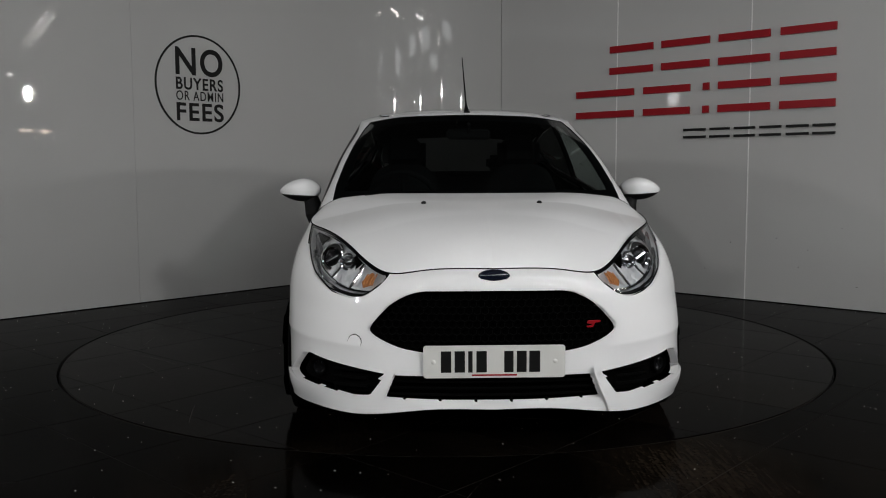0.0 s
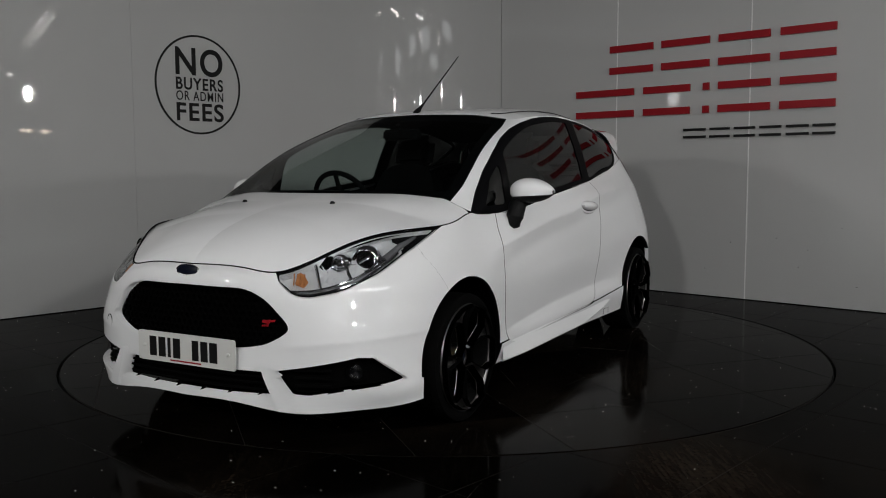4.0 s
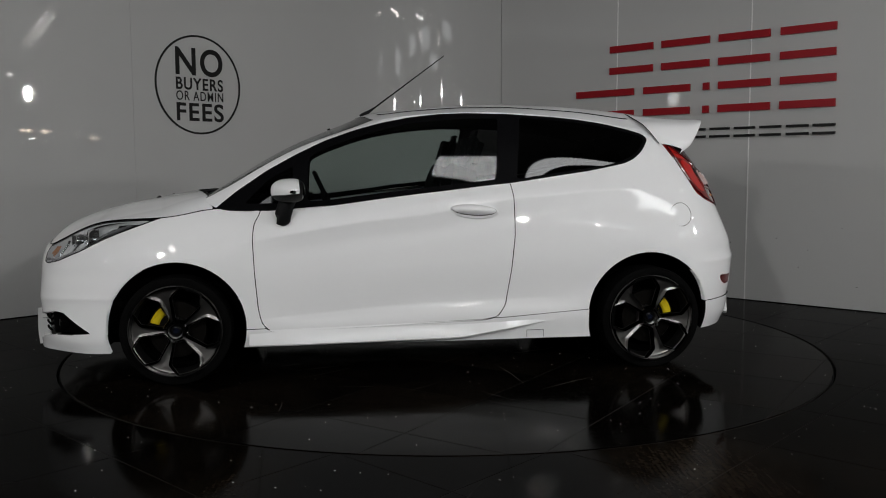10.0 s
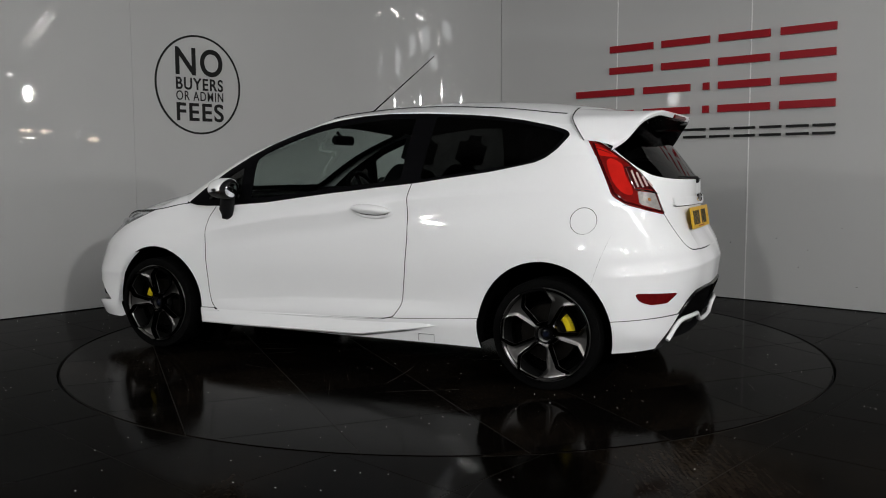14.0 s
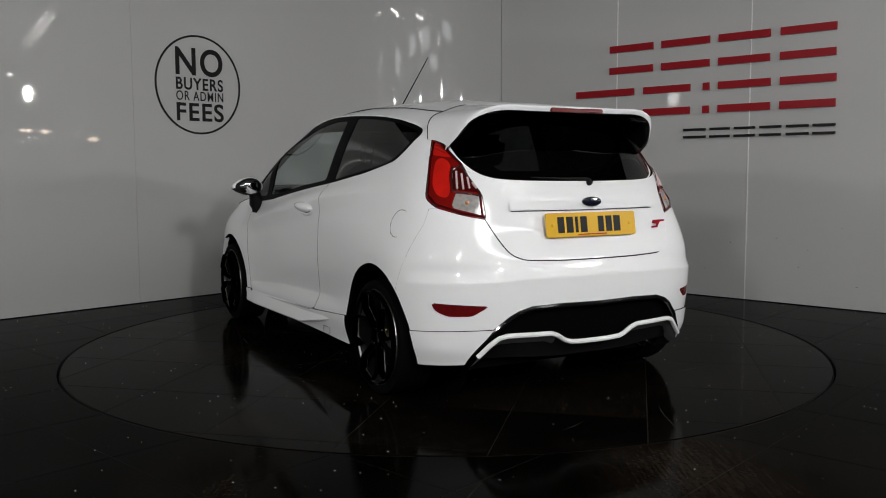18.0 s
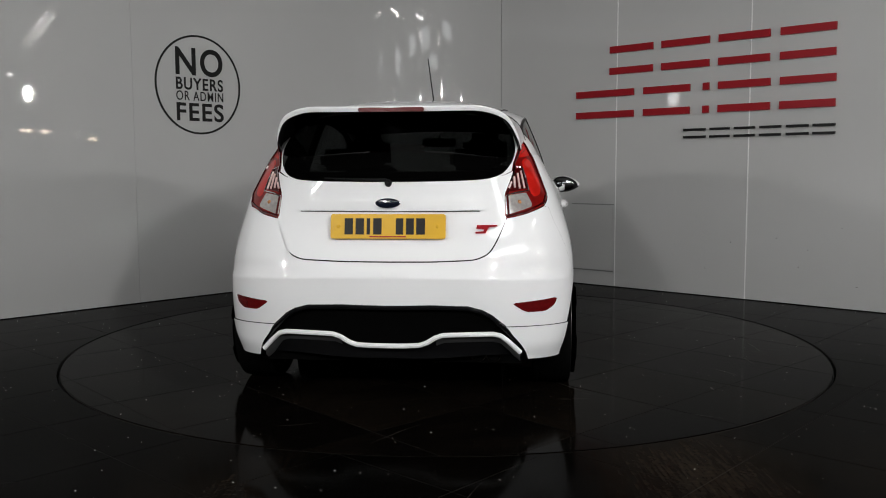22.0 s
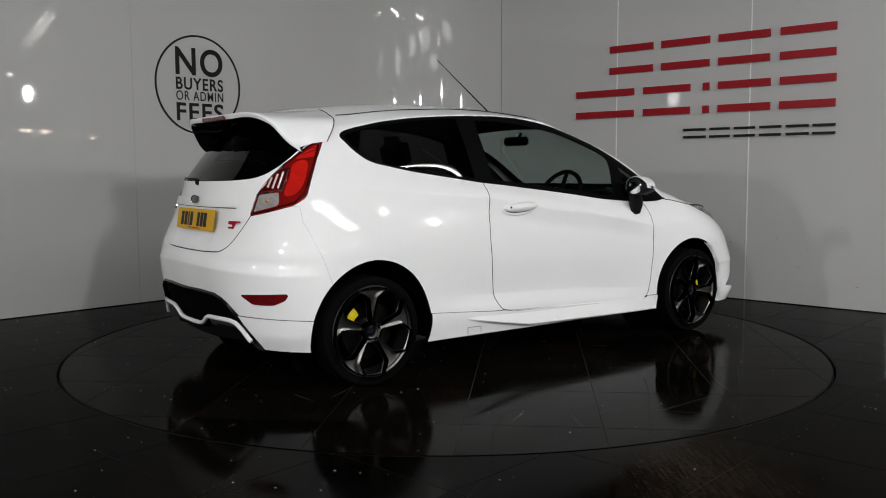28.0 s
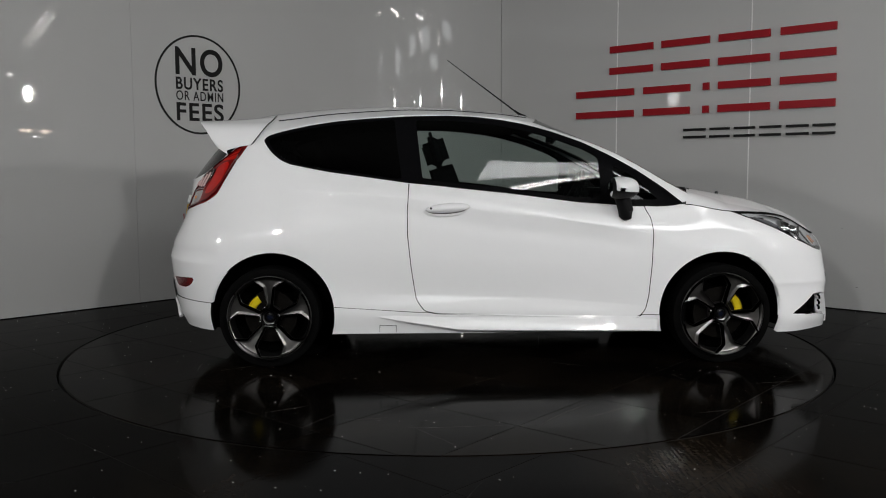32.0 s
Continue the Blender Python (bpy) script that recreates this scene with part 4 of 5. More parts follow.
# cabin: windscreen, side windows, rear window
screen, top = carve(top, lambda s: np.where(s.p[:, 0] > .12, np.maximum(s.p[:, 1] - np.interp(s.p[:, 2], [.94, 1.0, 1.1, 1.21, 1.30, 1.345], [.672, .668, .642, .605, .567, .538]), .12 - s.p[:, 0]), 1), .001)
WINDOW = rounded([1.05, .878, .91, .868, .80, .866, .45, .894, .18, .929, .03, .951, -.26, .980, -.49, 1.003, -.72, 1.036, -.87, 1.057, -1.02, 1.077, -1.11, 1.096, -1.19, 1.130, -1.245, 1.175,
                  -1.295, 1.243, -1.27, 1.268, -1.19, 1.292, -1.04, 1.324, -.88, 1.347, -.73, 1.360, -.50, 1.3725, -.27, 1.377, -.12, 1.371, .03, 1.354, .18, 1.326, .33, 1.285, .49, 1.228, .64, 1.155, .79, 1.071, .94, .968], size=.02)
window, top = carve(top, fence(SIDE, WINDOW, lambda p: p[:, 1] > .45), .0008)
rear_glass, top = carve(top, fence(FACE, rounded([-.3, 1.012, .21, 1.013, .41, 1.022, .503, 1.048, .547, 1.10, .564, 1.165, .553, 1.225, .48, 1.40, -.3, 1.40], size=.035), lambda p: p[:, 0] < -1.3), .001)
# panes within the black window surround
pane_fit = lambda p: (p[:, 0], p[:, 2])
FRONT_PANE = rounded([.585, .917, .45, .922, .18, .955, .03, .976, -.26, 1.005, -.405, 1.021, -.44, 1.352, -.27, 1.352, -.12, 1.34, .03, 1.322, .18, 1.292, .33, 1.25, .49, 1.19, .572, 1.146], size=.02)
REAR_PANE = rounded([-.52, 1.022, -.72, 1.052, -.87, 1.073, -1.02, 1.094, -1.11, 1.114, -1.18, 1.145, -1.23, 1.185, -1.27, 1.242, -1.25, 1.258, -1.18, 1.278, -1.04, 1.309, -.88, 1.332, -.73, 1.346, -.562, 1.358], size=.02)
CORNER_PANE = rounded([.90, .905, .66, .908, .652, 1.10, .78, 1.03], size=.015)
pane_f, window = carve(window, fence(pane_fit, FRONT_PANE), .0005)
pane_r, window = carve(window, fence(pane_fit, REAR_PANE), .0005)
pane_c, window = carve(window, fence(pane_fit, CORNER_PANE), .0005)

# ---- panels as parts ----
wing, quarter = low.split(-low.p[:, 0] + .15)
both(wing, "front_wing", PAINT, rim=.02)
both(quarter, "rear_quarter_panel", PAINT, rim=.02)
front_bumper = both(nose, "front_bumper", PAINT, rim=.03, joined=True)[0]
splitter_part = both(splitter.moved(.011), "splitter", PAINT, rim=.03, joined=True)[0]
rear_bumper = both(stern, "rear_bumper", PAINT, rim=.025, joined=True)[0]
both(valance.moved(.007), "rear_valance", PAINT, rim=.0215)
both(skirt.moved(.010), "side_skirt", PAINT, rim=.02)
doors = both(door, "door", PAINT, rim=.014)
flap_part = flap.part("filler_flap", PAINT, car, "", .006)
no_flap = patch.mirrored().part("side_patch", PAINT, car, "", 0)
tailgate = both(hatch, "tailgate", PAINT, rim=.014, joined=True)[0]
both(top, "cabin_frame", PAINT, rim=.012, joined=True)
bonnet_part = both(bonnet, "bonnet", PAINT, rim=.016, joined=True)[0]
roof_part = both(roof, "roof", PAINT, rim=.0, joined=True)[0]
both(roof.moved(-.03), "headliner", TRIM, rim=0, joined=True)
windscreen = both(calm(screen, 4).moved(-.003), "windscreen", GLASS_SIDE, "clear laminated windscreen", 0, True)[0]
frit_side = np.interp(screen.p[:, 2], [.94, 1.0, 1.1, 1.21, 1.30, 1.345], [.672, .668, .642, .605, .567, .538]) - screen.p[:, 1]
frit, _ = screen.split(np.minimum(np.minimum(frit_side - .048, 1.344 - .11 * screen.p[:, 1] ** 2 - screen.p[:, 2]), screen.p[:, 2] - .978))
both(frit.moved(-.0045), "windscreen_border", SATIN_BLACK, "black printed border of the windscreen", 0, True)
both(calm(rear_glass, 3).moved(-.002), "rear_window", GLASS_DARK, "dark privacy glass", 0, True, tailgate)
both(window, "window_surround", SATIN_BLACK, "gloss black window surround", .01)
for d_part, sk in ((doors[0], pane_f), (doors[1], pane_f.mirrored())):
    calm(sk).moved(-.004).part("door_window", GLASS_SIDE, d_part, "lightly tinted glass", 0)
for sk in (pane_c, pane_c.mirrored()):
    sk.moved(-.004).part("corner_window", GLASS_DARK, car, "", 0)
both(calm(pane_r).moved(-.003), "quarter_window", GLASS_DARK, "dark privacy glass", 0)
# dark lining behind the shut lines and inside the cabin
lining = grid_skin(low_grid)
for cx in (1.24, -1.228):
    d = np.hypot(lining.p[:, 0] - cx, lining.p[:, 2] - .283) - .36
    _, lining = lining.split(np.where(lining.p[:, 1] > .5, d, 1))
_, lining = lining.split(np.where(lining.p[:, 0] < -1.25, lining.p[:, 2] - 0, 1) * 0 + 1 - 2 * (lining.p[:, 0] > 1.55))
both(lining.moved(-.035), "cabin_lining", TRIM, rim=0)


def surface_x(y, z, front=True, grid=None):
    """x of the body's nose or tail at (y, z)."""
    g = (low_grid if grid is None else grid).reshape(-1, 3)
    g = g[g[:, 0] > 1.2] if front else g[g[:, 0] < -1.2]
    d = (g[:, 1] - abs(y)) ** 2 + (g[:, 2] - z) ** 2
    k = np.argsort(d)[:4]
    w = 1 / (d[k] + 1e-6)
    return float((g[k, 0] * w).sum() / w.sum())


def surface_y(x, z):
    """y of the body's side at (x, z)."""
    g = low_grid.reshape(-1, 3)
    d = (g[:, 0] - x) ** 2 + (g[:, 2] - z) ** 2 + np.where(g[:, 1] < .5, 1, 0)
    k = np.argsort(d)[:4]
    w = 1 / (d[k] + 1e-6)
    return float((g[k, 1] * w).sum() / w.sum())


# ---- nose ----
grille = both(grille_hole.moved(-.05), "grille", VOID, "black honeycomb radiator grille", .02, True)[0]
low_intake = both(lower_hole.moved(-.07), "lower_intake", VOID, "", .02, True)[0]
bm = bmesh.new()
step = .030
for r in range(10):
    for c in range(-18, 19):
        y, z = (c + (r % 2) * .5) * step, .395 + r * step * .866
        if fence_distance(np.array([abs(y)]), np.array([z]), [-.3, .632, .29, .628, .375, .590, .478, .484, .440, .452, .36, .413, .25, .394, -.3, .390])[0] > -.014:
            continue
        x = surface_x(y, z) - .034
        ring = []
        for k in range(6):
            a = math.pi / 6 + k * math.pi / 3
            ring.append([bm.verts.new((x + dx, y + rr * math.cos(a), z + rr * math.sin(a))) for rr, dx in ((step * .577, 0), (step * .48, .001), (step * .46, -.012))])
        for k in range(6):
            a, b = ring[k], ring[(k + 1) % 6]
            bm.faces.new((a[0], b[0], b[1], a[1]))
            bm.faces.new((a[1], b[1], b[2], a[2]))
tagged(part("honeycomb", bm, VOID, grille, "gloss black honeycomb mesh", smooth=False), kind="stuff")
for z in (.238, .262, .287):
    part("slat", tube_bm([(surface_x(y, z) - .03, y, z) for y in np.linspace(-.385, .385, 15).tolist()], .005, 6), VOID, low_intake)
for y in np.linspace(-.33, .33, 6).tolist():
    part("intake_rib", tube_bm([(surface_x(y, .225) - .004, y, .214), (surface_x(y, .225) - .03, y, .226)], .006, 5), VOID, low_intake)
for sgn in (1, -1):
    sk = fog_hole if sgn > 0 else fog_hole.mirrored()
    pocket = sk.moved(-.055).part("fog_pocket", VOID, car, "black fog lamp recess", .03)
    fx = surface_x(.665, .315) - .056
    m = Matrix.Translation((fx, sgn * .662, .312)) @ Euler((0, radians(90), sgn * radians(28))).to_matrix().to_4x4()
    # bezel in VOID: the shade of the deep recess is in its colour
    part("bezel", lathe_bm([(.030, 0), (.030, .012), (.034, .014), (.037, .006), (.038, -.02)], 24, m=m), VOID, pocket)
    part("lens", lathe_bm([(.0005, .016), (.012, .0145), (.024, .010), (.029, .004)], 24, m=m), LENS, pocket)
    part("reflector", lathe_bm([(.0005, -.008), (.015, -.002), (.028, .004)], 20, m=m), BLACK_GLOSS, pocket)
    for z in (.262, .292, .322):
        part("slat", tube_bm([(surface_x(y, z) - .028, sgn * y, z) for y in np.linspace(.47, .60, 8).tolist()], .006, 6), VOID, pocket)
# upright fins between the intake and the fog lamp recesses
fin_d = lambda s: np.where(s.p[:, 0] > 1.5, np.maximum(np.abs(s.p[:, 1] - np.interp(s.p[:, 2], [.16, .205, .255, .30, .345], [.462, .448, .418, .392, .372])) - np.interp(s.p[:, 2], [.16, .22, .30, .345], [.036, .030, .018, .010]), np.maximum(s.p[:, 2] - .345, .172 - s.p[:, 2])), 1)
fin, _ = whole_low.split(fin_d(whole_low))
both(fin.moved(.024), "bumper_fin", PAINT, rim=.06)


def lettered_plate(name, m, width, height, material, spots, label, frame_gap=0.0):
    """A number plate whose characters are plain bars, on a frame m whose x runs along the plate and y up."""
    out = [(-width / 2, -height / 2), (width / 2, -height / 2), (width / 2, height / 2), (-width / 2, height / 2)]
    ob = part(name, slab_bm(rounded(np.array(out).ravel(), size=.012).tolist(), .004, m=m), material, car, label)
    for x0, x1 in spots:
        part("bar", slab_bm([(x0, -height * .33), (x1, -height * .33), (x1, height * .33), (x0, height * .33)], .0012, m=m @ Matrix.Translation((0, 0, .004))), INK, ob, "", False)
    part("bar", slab_bm([(-width * .16, -height * .44), (width * .16, -height * .44), (width * .16, -height * .39), (-width * .16, -height * .39)], .0008, m=m @ Matrix.Translation((0, 0, .004))), RED, ob, "", False)
    for sx in (-.43, .43):
        part("screw_cap", lathe_bm([(.0085, 0), (.0085, .002), (.006, .004), (.0004, .0045)], 14, m=m @ Matrix.Translation((sx * width, 0, .004))), material, ob)
    return ob


SPOTS = [(-.196, -.158), (-.146, -.108), (-.096, -.080), (-.066, -.028), (.036, .070), (.082, .118), (.128, .168)]
# a plate's x runs to the reader's right
to_front = Matrix(((0, 0, 1, 0), (1, 0, 0, 0), (0, 1, 0, 0), (0, 0, 0, 1)))
to_back = Matrix(((0, 0, -1, 0), (-1, 0, 0, 0), (0, 1, 0, 0), (0, 0, 0, 1)))
lettered_plate("front_number_plate", Matrix.Translation((2.036, 0, .371)) @ to_front, .52, .120, PLATE_WHITE, SPOTS, "white plate with black bars")
tilt = Matrix.Rotation(radians(9), 4, "Y")
lettered_plate("rear_number_plate", Matrix.Translation((-1.825, 0, .820)) @ tilt @ to_back, .52, .111, PLATE_YELLOW, SPOTS, "yellow plate with black bars")


def oval_badge(name, m, parent):
    ob = part(name, lathe_bm([(.0005, .006), (.5, .0055), (.92, .003), (.94, .0015)], 28, m=m), BLUE, parent, "dark blue oval badge")
    part("rim", lathe_bm([(.92, .002), (.96, .006), (1.0, .004), (1.0, -.004)], 28, m=m), CHROME, ob)
    return ob


oval_badge("badge", Matrix.Translation((surface_x(0, .682) + .002, 0, .684)) @ Matrix.Rotation(radians(-12), 4, "Y") @ to_front @ Matrix.Diagonal((.058, .024, 1, 1)), car)
for sgn in (1,):
    bm = slab_bm([(-.035, -.014), (.0, -.014), (.003, -.006), (.012, .006), (.042, .008), (.044, .016), (-.03, .016), (-.034, .004), (-.004, .0), (-.008, -.006), (-.036, -.008)], .006,
                 m=Matrix.Translation((surface_x(.37, .505) - .022, .372, .497)) @ Matrix.Rotation(radians(14), 4, "Z") @ to_front @ Matrix.Diagonal((.68, .82, 1, 1)))
    part("grille_badge", bm, RED, grille, "small red badge", False)
tow = Matrix.Translation((surface_x(.52, .435) + .001, -.515, .435)) @ Matrix.Rotation(radians(-22), 4, "Z") @ to_front
part("towing_eye_cover", lathe_bm([(.026, -.004), (.027, .0008), (.028, .0008), (.029, -.004)], 28, m=tow), BLACK, front_bumper)
for sgn in (1, -1):
    part("washer_jet", lathe_bm([(.0004, .013), (.008, .011), (.012, .004), (.013, -.004)], 12, m=Matrix.Translation((1.40, sgn * .251, .925))), BLACK, bonnet_part)

# ---- head lamps ----
LAMP_LOW = [-1.56, .70, -1.55, .652, -1.475, .602, -1.40, .596, -1.22, .618, -1.02, .672, -.86, .735, -.53, .85]
top_line = low_grid[-1][(low_grid[-1][:, 0] > 1.2) & (low_grid[-1][:, 0] < 1.95)]
LAMP_TOP = np.column_stack([top_line[:, 1] - top_line[:, 0], top_line[:, 2]])
edge_away = lambda sk: np.minimum(line_distance(*NOSE_AXIS(sk.p), LAMP_LOW), line_distance(*NOSE_AXIS(sk.p), LAMP_TOP))
border, inner_lamp = lamp.split(edge_away(lamp) - .008)
for sgn in (1, -1):
    side = lambda sk: sk if sgn > 0 else sk.mirrored()
    flat_a, flat_z = NOSE_AXIS(lamp.p)

    def inside_lamp(a, z, depth):
        """A point behind the lens, by its place across the lamp."""
        k = np.argsort((flat_a - a) ** 2 + (flat_z - z) ** 2)[:4]
        u = lamp.n[k].mean(axis=0)
        q = lamp.p[k].mean(axis=0) - u / np.linalg.norm(u) * depth
        return Vector((q[0], sgn * q[1], q[2]))

    head = side(lamp.moved(-.046)).part("headlight", SILVER, car, "clear headlight with chrome reflectors", .0)
    side(border.moved(-.004)).part("reflector_wall", SILVER, head, "", .042)
    side(lamp.moved(-.001)).part("lens", LENS, head, "clear plastic lens", .0)
    side(border.moved(-.0025)).part("lens_border", SATIN_BLACK, head, "", .004)
    for a, z, r in ((-1.066, .742, .050), (-1.215, .732, .034)):
        at = inside_lamp(a, z, .034)
        m = Matrix.Translation(at) @ Euler((0, radians(84), sgn * radians(20))).to_matrix().to_4x4()
        part("lamp_ring", lathe_bm([(r * .70, .004), (r * .76, .014), (r * .90, .018), (r * 1.04, .014), (r * 1.2, -.004), (r * 1.25, -.03)], 28, m=m), CHROME, head)
        part("lamp_lens", lathe_bm([(.0005, .016), (r * .4, .014), (r * .62, .008), (r * .72, 0)], 24, m=m), BLACK_GLOSS if r > .04 else CHROME, head)
        if r > .04:
            part("bulb_shield", tube_bm([m @ Vector((.010, -.02, .016)), m @ Vector((-.014, .022, .015))], .006, 6), CHROME, head)
    facets = bmesh.new()
    for a in np.arange(-1.35, -.80, .024).tolist():
        for z in np.arange(.61, .83, .022).tolist():
            if fence_distance(np.array([a]), np.array([z]), LAMP_LOW + [-.53, .95, -1.5, .95])[0] > -.02 or line_distance(np.array([a]), np.array([z]), LAMP_TOP)[0] < .022 or z > np.interp(a, LAMP_TOP[:, 0], LAMP_TOP[:, 1]) - .022:
                continue
            if min(math.hypot(a + 1.066, z - .742) - .06, math.hypot(a + 1.215, z - .732) - .044) < 0:
                continue
            o = [random.uniform(-.0035, .0035) for _ in range(4)]
            facets.faces.new([facets.verts.new(inside_lamp(a + da, z + dz, .036 + q)) for da, dz, q in ((-.011, -.010, o[0]), (.011, -.010, o[1]), (.011, .010, o[2]), (-.011, .010, o[3]))])
    part("reflector_facets", facets, SILVER, head, "bright faceted reflector", False)
    # indicator, its bulb's amber reflection painted as plastic, and the chrome steps beside it
    amber, _ = lamp.moved(-.020).split(fence_distance(flat_a, flat_z, [-1.47, .655, -1.425, .640, -1.398, .662, -1.425, .698, -1.45, .69]))
    indicator = side(amber).part("indicator", AMBER, head, "clear indicator with its bulb's amber reflection as colour", .004)
    for k in range(4):
        a = -1.475 + .018 * k
        part("rib", tube_bm([inside_lamp(a, .650, .017), inside_lamp(a + .008, .672, .017), inside_lamp(a + .012, .690, .018)], .0028, 5), AMBER, indicator)
    for lo_z, hi_z, dep in ((.612, .640, .020), (.600, .618, .012)):
        line = [inside_lamp(a, (lo_z + hi_z) / 2 + (a + 1.46) ** 2 * .42, dep) for a in np.linspace(-1.50, -.88, 13).tolist()]
        part("chrome_strip", tube_bm(line, .007, 6), CHROME, head)
    for a in (-1.335, -1.165):
        part("chrome_rib", tube_bm([inside_lamp(a, .632 + (a + 1.46) ** 2 * .42, .026), inside_lamp(a - .012, .70, .030), inside_lamp(a - .02, .742, .026)], .007, 6), CHROME, head)
    part("side_reflector", tube_bm([inside_lamp(-.96, .735, .024), inside_lamp(-.86, .775, .018), inside_lamp(-.75, .808, .014)], [.016, .013, .006], 8), SMOKE, head)

# shut line round the bonnet
seam = [(q[0] - .001, q[1], q[2] + .0005) for q in low_grid[-1][:stop + 1].tolist()]
for sgn in (1, -1):
    part("bonnet_seal", tube_bm([(x, sgn * y, z) for x, y, z in seam[::2]], [.0034 if x > 1.85 else .0026 for x, y, z in seam[::2]], 6), VOID, car, "dark shut line")

# ---- tail ----
for sgn, lo, hi in ((1, tail, tail_top), (-1, tail.mirrored(), tail_top.mirrored())):
    whole = lo.plus(hi)
    light = whole.part("tail_light", LAMP_RED, car, "red tail light with clear lower lens", .02)
    ax = np.array(TAIL_AXIS(whole.p * [1, sgn, 1]))

    def lamp_at(b, z, out=0.0):
        k = np.argsort((ax[0] - b) ** 2 + (ax[1] - z) ** 2)[:3]
        u = whole.n[k].mean(axis=0)
        return tuple(whole.p[k].mean(axis=0) + u / np.linalg.norm(u) * out)

    swoosh, _ = whole.moved(.0012).split(fence_distance(ax[0], ax[1], rounded([.850, 1.118, .90, 1.128, .965, 1.098, .955, 1.04, .985, .985, .975, .945, .90, .955, .855, 1.00, .848, 1.06], size=.03)))
    swoosh.part("bright_lens", LAMP_BRIGHT, light, "bright red curved lens", .002)
    clear, _ = whole.moved(.0015).split(fence_distance(ax[0], ax[1], [1.005, .905, 1.215, .868, 1.20, .952, 1.02, .966]))
    clear.part("reversing_lens", MILKY, light, "clear reversing lens", .002)
    dark, _ = whole.moved(.001).split(fence_distance(ax[0], ax[1], [.99, .985, 1.20, .968, 1.10, 1.085, .965, 1.085]))
    dark.part("brake_lens", LAMP_DEEP, light, "deep red lens", .002)
    upper, _ = whole.moved(.001).split(fence_distance(ax[0], ax[1], [.82, 1.14, .81, 1.20, .86, 1.185, .955, 1.128, .90, 1.132]))
    upper.part("upper_lens", LAMP_BRIGHT, light, "deep red ribbed lens", .002)
    for z0 in (1.165, 1.18, 1.195):
        part("lens_rib", tube_bm([lamp_at(.80, z0 + .012, .002), lamp_at(.85, z0, .003), lamp_at(.91, z0 - .02, .002)], .0022, 5), LAMP_RED, light)
    for k in range(4):
        b0 = 1.022 + k * .040
        guide = [lamp_at(b0 + .004, .984, .007), lamp_at(b0 - .018, 1.064 - k * .014, .007)]
        part("light_guide", tube_bm(guide, .005, 6), GUIDE, light, "pale light guide")
    edge_line = [lamp_at(b, z, .0045) for b, z in ((1.17, 1.01), (1.10, 1.082), (1.03, 1.088), (.975, 1.078), (.985, 1.03), (1.0, .976), (1.10, .970), (1.19, .960))]
    part("chrome_edge", tube_bm(edge_line, .004, 6), CHROME, light)
    part("bulb", lathe_bm([(.0004, .009), (.007, .007), (.010, 0)], 14, m=Matrix.Translation(lamp_at(1.10, .93, .0)) @ Euler((0, radians(-90), sgn * radians(-30))).to_matrix().to_4x4()), AMBER, light, "amber bulb")
    border = [lamp_at(b, z, .001) for b, z in ((.812, 1.20), (.814, 1.12), (.823, 1.04), (.838, .955), (.90, .915), (1.08, .880), (1.21, .862))]
    part("dark_edge", tube_bm(border, .007, 6), LAMP_DEEP, light)
    inner_edge = [lamp_at(b, z, .001) for b, z in ((1.205, .868), (1.168, .962), (1.10, 1.028), (1.012, 1.098), (.94, 1.148), (.862, 1.19), (.81, 1.215))]
    part("dark_edge", tube_bm(inner_edge, .006, 6), LAMP_DEEP, light)
for sk in (rear_reflector, rear_reflector.mirrored()):
    sk.moved(-.003).part("rear_reflector", REFLECT_RED, rear_bumper, "dark red reflector", .004)
LIP = ((.592, .250), (.575, .268), (.54, .303), (.505, .332), (.47, .341), (.36, .340), (.25, .337), (.215, .325), (.175, .300), (.14, .289), (.07, .286), (0, .286))
diffuser, _ = diffuser.split(np.interp(diffuser.p[:, 1], [y for y, z in LIP[::-1]], [z for y, z in LIP[::-1]]) - .006 - diffuser.p[:, 2])
both(diffuser.moved(-.025), "diffuser", VOID, "black lower bumper insert", .02, True)
lip = list(LIP) + [(-y, z) for y, z in LIP[-2::-1]]
part("diffuser_lip", tube_bm([(surface_x(y, max(z, .3), False) - .006, y, z) for y, z in lip], .0115, 8), PAINT, car, "white lip across the black insert")
for sgn in (1, -1):
    part("diffuser_edge", tube_bm([(surface_x(y, z, False) + .002, sgn * y, z) for y, z in ((0, .462), (.2, .465), (.36, .461), (.42, .444), (.46, .422), (.53, .358), (.60, .27))], [.012, .012, .012, .012, .012, .014, .008], 8), BLACK_GLOSS, car)
part("exhaust", lathe_bm([(.034, -.12), (.036, 0), (.032, .002), (.030, -.1)], 20, m=Matrix.Translation((-1.735, -.40, .228)) @ Matrix.Rotation(radians(-90), 4, "Y")), CHROME, car, "steel exhaust tip")
part("exhaust", lathe_bm([(.034, -.12), (.036, 0), (.032, .002), (.030, -.1)], 20, m=Matrix.Translation((-1.735, -.47, .228)) @ Matrix.Rotation(radians(-90), 4, "Y")), CHROME, car, "steel exhaust tip")
GREY_PANEL = mat("satin_grey_plastic", (0.07, 0.07, 0.072), 0.5, vary=0.2, scale=30, spec=0.2)
for sgn in (1, -1):
    bm = bmesh.new()
    rows = [[bm.verts.new((surface_x(y, .3, False) + dx, sgn * y, z - dz)) for dx, dz in ((.002, .006), (.022, .036), (.07, .060))] for y, z in lip[:8]]
    for a, b in zip(rows, rows[1:]):
        for k in range(2):
            bm.faces.new((a[k], a[k + 1], b[k + 1], b[k]))
    part("diffuser_panel", bm, GREY_PANEL, car, "satin grey panel under the white lip")
